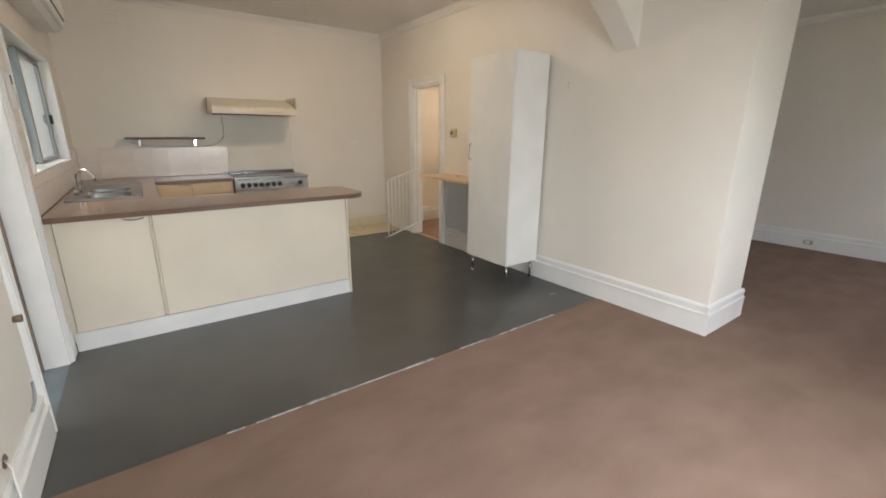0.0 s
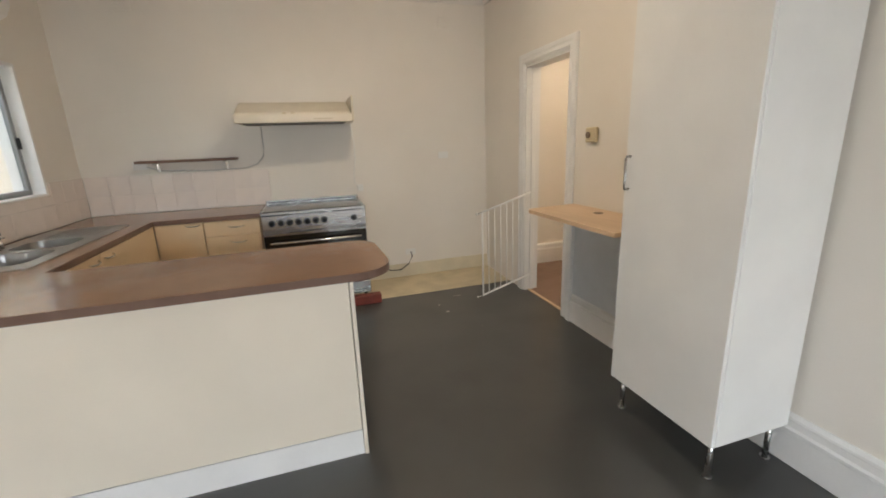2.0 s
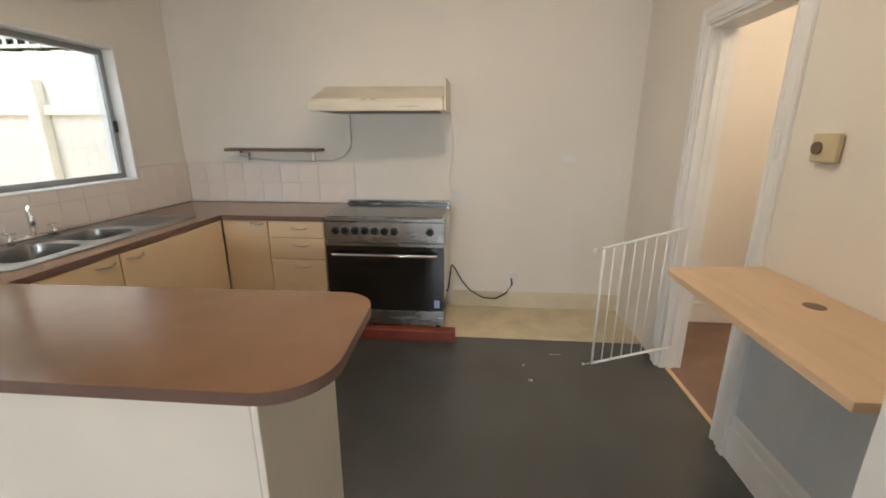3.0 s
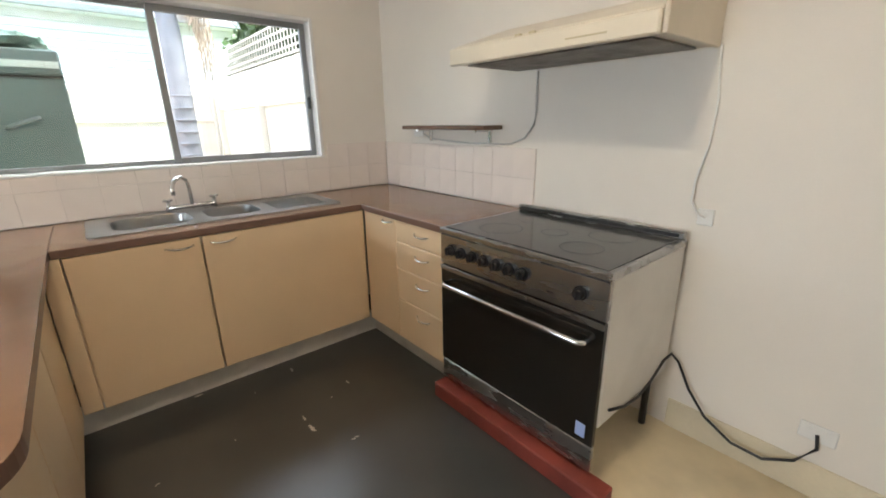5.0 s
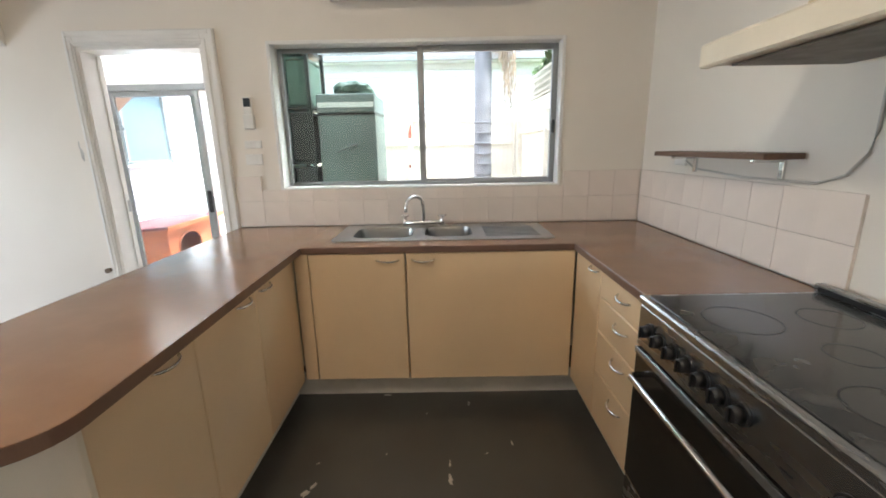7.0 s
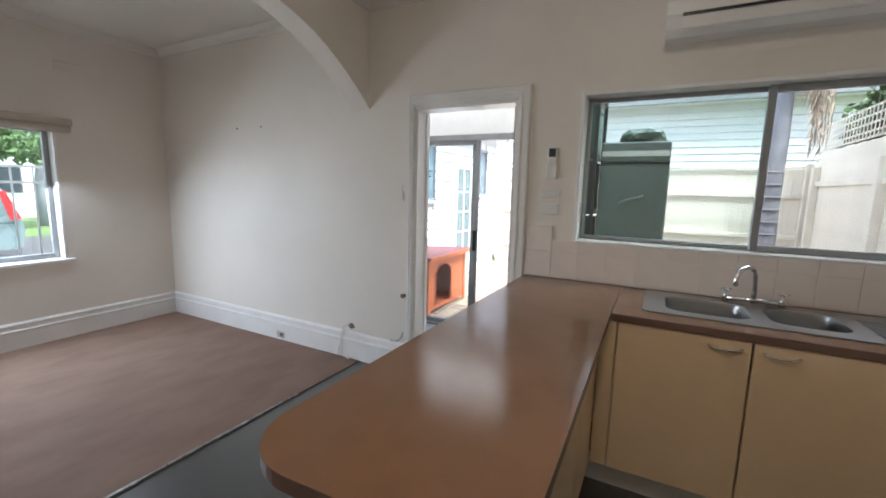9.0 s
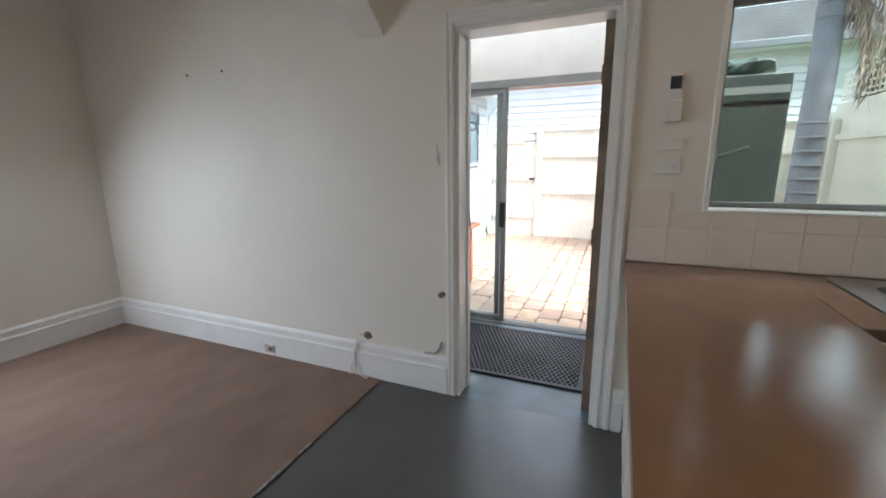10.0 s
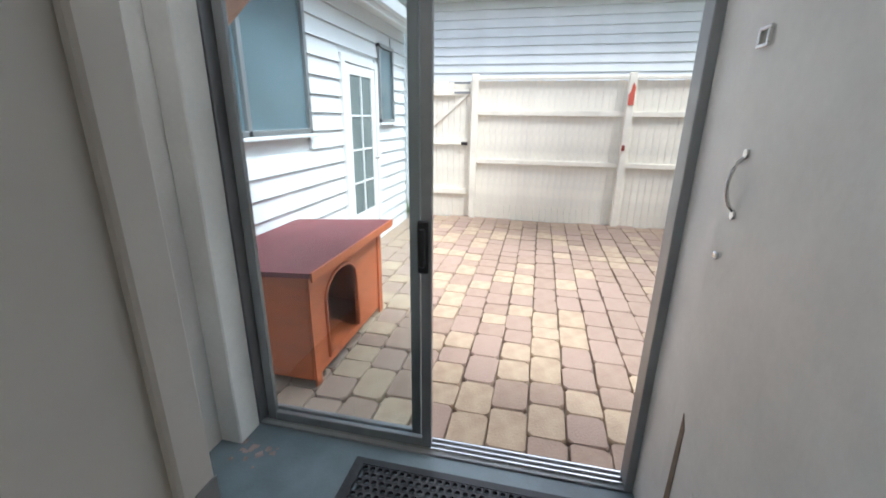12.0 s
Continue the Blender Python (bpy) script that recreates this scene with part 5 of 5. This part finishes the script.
for v in bm.verts:
    n3 = noise.noise(v.co * 2.3) * 0.25
    v.co = Vector((v.co.x * 0.2 * (1 + n3), v.co.y * 0.17 * (1 + n3), max(v.co.z, -0.6) * 0.075 * (1 + 2 * n3)))
    v.co += Vector((-1.75, 3.98, 1.915))
tagged(part("folded_tarp", bm, TEALBOX), "crumpled dark green tarp lying on the fridge", "tarp")
rack = thing("storage_rack", "black metal storage rack against the green wall", "rack")
for x in (-1.95, -1.50):
    for y in (3.46, 3.66):
        part("post", B(x - 0.015, x + 0.015, y - 0.015, y + 0.015, G - 0.03, 2.25), BLACK, rack)
for z in (0.3, 0.8, 1.3, 1.75, 2.2):
    part("shelf", B(-1.96, -1.49, 3.45, 3.67, z, z + 0.025), BLACK, rack)
for z, h, mt in ((1.776, 0.36, TEALBOX), (1.326, 0.38, DARK), (0.826, 0.42, DARK), (2.226, 0.2, DARK)):
    c = thing("storage_crate", "plastic crate on the storage rack", "crate", "crates on the rack")
    part("tub", B(-1.93, -1.52, 3.475, 3.645, z, z + h, bev=0.01), mt, c)
    part("lid", B(-1.94, -1.51, 3.47, 3.65, z + h, z + h + 0.02, bev=0.005), mt, c)

# ---- street side ----
structure("road", B(-60, 60, -13, -5.6, -0.299, -0.285), ASPHALT, "grey asphalt street", "road")
structure("pavement", B(-60, 60, -5.4, -3.2, -0.299, -0.22), GROUT, "concrete footpath", "pavement")
ff = thing("front_fence", "dark grey steel picket fence in front of the house", "fence")
for z in (1.42, 1.60):
    part("rail", B(-3, 7, -2.32, -2.29, z, z + 0.03), ALU, ff)
part("rail", B(-3, 7, -2.32, -2.29, -0.1, -0.07), ALU, ff)
pk = mesh_of(B(-0.009, 0.009, -0.009, 0.009, 0, 1.88), "picket", ALU)
for i in range(52):
    piece("picket", pk, ff, (-2.9 + 0.19 * i, -2.305, -0.28))
car = thing("parked_van", "pale green people-mover parked on the street", "car", at=(0.9, -7.35, -0.285))
sid = [(-2.30, 0.35), (-2.36, 0.75), (-2.28, 1.1), (-2.05, 1.68), (-1.8, 1.79), (0.5, 1.78), (1.0, 1.62), (1.6, 1.12), (2.3, 0.95), (2.42, 0.6), (2.4, 0.33)]
bm = P(sid, "y", -1.75, 0.0)
for v in bm.verts:
    if v.co.z > 1.15:
        v.co.y += (0.16 if v.co.y < -0.9 else -0.16) * (v.co.z - 1.15) / 0.6
part("body", bm, CARPAINT, car)
for a, b in ((-1.92, -0.95), (-0.88, 0.1), (0.17, 0.95)):
    part("window", P([(a, 1.14), (b, 1.14), (b - 0.05, 1.58), (a + 0.12, 1.58)], "y", -0.10, 0.006), CARGLASS, car)
part("trim_strip", B(-2.2, 2.2, 0.0, 0.012, 0.86, 0.89), BLACK, car)
part("tail_light", P([(-2.33, 0.95), (-2.16, 0.95), (-2.04, 1.50), (-2.12, 1.52)], "y", -0.15, 0.012), TAIL, car, "red tail light")
for x in (-1.5, 1.45):
    bm = bmesh.new()
    tube(bm, [(x, -0.18, 0.31), (x, 0.012, 0.31)], 0.38, n=28)
    part("wheel_arch", bm, BLACK, car)
    wh = part("wheel", T([(x, -0.16, 0.31), (x, 0.025, 0.31)], 0.31, n=28), RUBBER, car)
    bm = T([(x, 0.0, 0.31), (x, 0.028, 0.31)], 0.07, n=14)
    for i in range(6):
        a = 2 * math.pi * i / 6
        tube(bm, [(x, 0.03, 0.31), (x + 0.2 * math.cos(a), 0.03, 0.31 + 0.2 * math.sin(a))], 0.03, r1=0.022, n=6)
    tube(bm, [(x + 0.21 * math.cos(2 * math.pi * i / 24), 0.03, 0.31 + 0.21 * math.sin(2 * math.pi * i / 24)) for i in range(25)], 0.018, n=6)
    part("rim", bm, CHROME, wh, "alloy rim")


def street_tree(x, y, hgt, seed):
    t = thing("street_tree", "leafy green street tree", "tree", "street trees", at=(x, y, -0.3))
    r = random.Random(seed)
    bm = T([(0, 0, 0), (0.05, 0, hgt * 0.25), (0.0, 0.1, hgt * 0.5)], 0.2, r1=0.12, n=10)
    boxes = []
    for i in range(9):
        a = r.uniform(0, 6.28)
        e = (r.uniform(0.6, 1.9) * math.cos(a), r.uniform(0.6, 1.9) * math.sin(a), hgt * r.uniform(0.45, 0.95))
        tube(bm, [(0, 0.05, hgt * 0.4), (e[0] * 0.5, e[1] * 0.5, hgt * 0.5), e], 0.07, r1=0.02, n=6)
        s = r.uniform(0.5, 0.9)
        boxes.append((e[0] - s, e[0] + s, e[1] - s, e[1] + s, e[2] - s * 0.8, e[2] + s * 0.6))
    part("trunk", bm, BARK, t)
    leaves("crown", boxes, [420] * len(boxes), 0.13, LEAF, seed, "", t)


for i, (x, y, hgt) in enumerate(((-1.6, -15.5, 5.5), (0.5, -15, 6), (3.5, -16, 6.5), (-5, -17, 6))):
    street_tree(x, y, hgt, 20 + i)
oh = thing("opposite_house", "white house across the street", "house")
part("wall", B(-14, 14, -26, -22, -0.29, 3.2), BOARD, oh)
part("roof", P([(-21.6, 3.2), (-24, 5.0), (-26.4, 3.2)], "x", -14.5, 14.5), ASPHALT, oh)
for x in (-6, -2.6, 2):
    w = part("window", B(x, x + 1.4, -22, -21.96, 0.8, 2.1), ALU, oh)
    part("pane", B(x + 0.06, x + 1.34, -21.96, -21.95, 0.86, 2.04), CARGLASS, w)

# ---- courtyard pavers, last ----
yard = bpy.data.objects["ground_yard"]
rng = random.Random(12)
shapes = []
for i in range(14):
    L, Wd = 0.17 + 0.011 * i, 0.208
    bm = bmesh.new()
    out = []
    for cx, cy in ((L / 2, Wd / 2), (-L / 2, Wd / 2), (-L / 2, -Wd / 2), (L / 2, -Wd / 2)):
        c = rng.uniform(0.014, 0.03)
        sx, sy = math.copysign(1, cx), math.copysign(1, cy)
        jx, jy = rng.uniform(-0.006, 0.004), rng.uniform(-0.005, 0.003)
        q = [(cx + jx * sx - c * sx, cy + jy * sy), (cx + jx * sx, cy + jy * sy - c * sy)]
        out += q if sx * sy < 0 else q[::-1]
    top = [bm.verts.new((x * 0.955, y * 0.955, 0.0)) for x, y in out]
    mid = [bm.verts.new((x, y, -0.012)) for x, y in out]
    bot = [bm.verts.new((x, y, -0.05)) for x, y in out]
    bm.faces.new(top)
    for a, b in ((top, mid), (mid, bot)):
        for k in range(8):
            bm.faces.new((a[k], a[(k + 1) % 8], b[(k + 1) % 8], b[k]))
    shapes.append((L, mesh_of(bm, "paver", PAVER)))
rest_v, rest_f, count = [], [], 0
row = 0
y = 0.86
while y < FY - 0.1:
    x = VX - 0.07 - rng.uniform(0, 0.12)
    while x > FX + 0.1:
        L, me = rng.choice(shapes)
        at = (x - L / 2, y + rng.uniform(-0.004, 0.004), G + rng.uniform(-0.005, 0.004))
        if 1.2 < y < 4.4 and x > -6.6 and count < 330:
            piece("paver", me, yard, at, rng.uniform(-0.025, 0.025))
            count += 1
        else:
            b = len(rest_v)
            rest_v += [(v.co.x + at[0], v.co.y + at[1], v.co.z + at[2]) for v in me.vertices]
            rest_f += [tuple(b + i for i in p.vertices) for p in me.polygons]
        x -= L + 0.004
    y += 0.2115
x0 = VX - 0.06
while x0 < W - 0.4:
    y = VY1 + 0.25
    while y < FY - 0.1:
        L, me = rng.choice(shapes)
        b = len(rest_v)
        rest_v += [(v.co.y + x0 + 0.11, v.co.x + y, v.co.z + G) for v in me.vertices]
        rest_f += [tuple(b + i for i in p.vertices) for p in me.polygons]
        y += L + 0.008
    x0 += 0.216
me = bpy.data.meshes.new("pavers")
me.from_pydata(rest_v, [], rest_f)
me.materials.append(PAVER)
pv = new("paver_field", me)
pv.parent = yard
tagged(pv, "tumbled brown and pink pavers", kind="stuff")
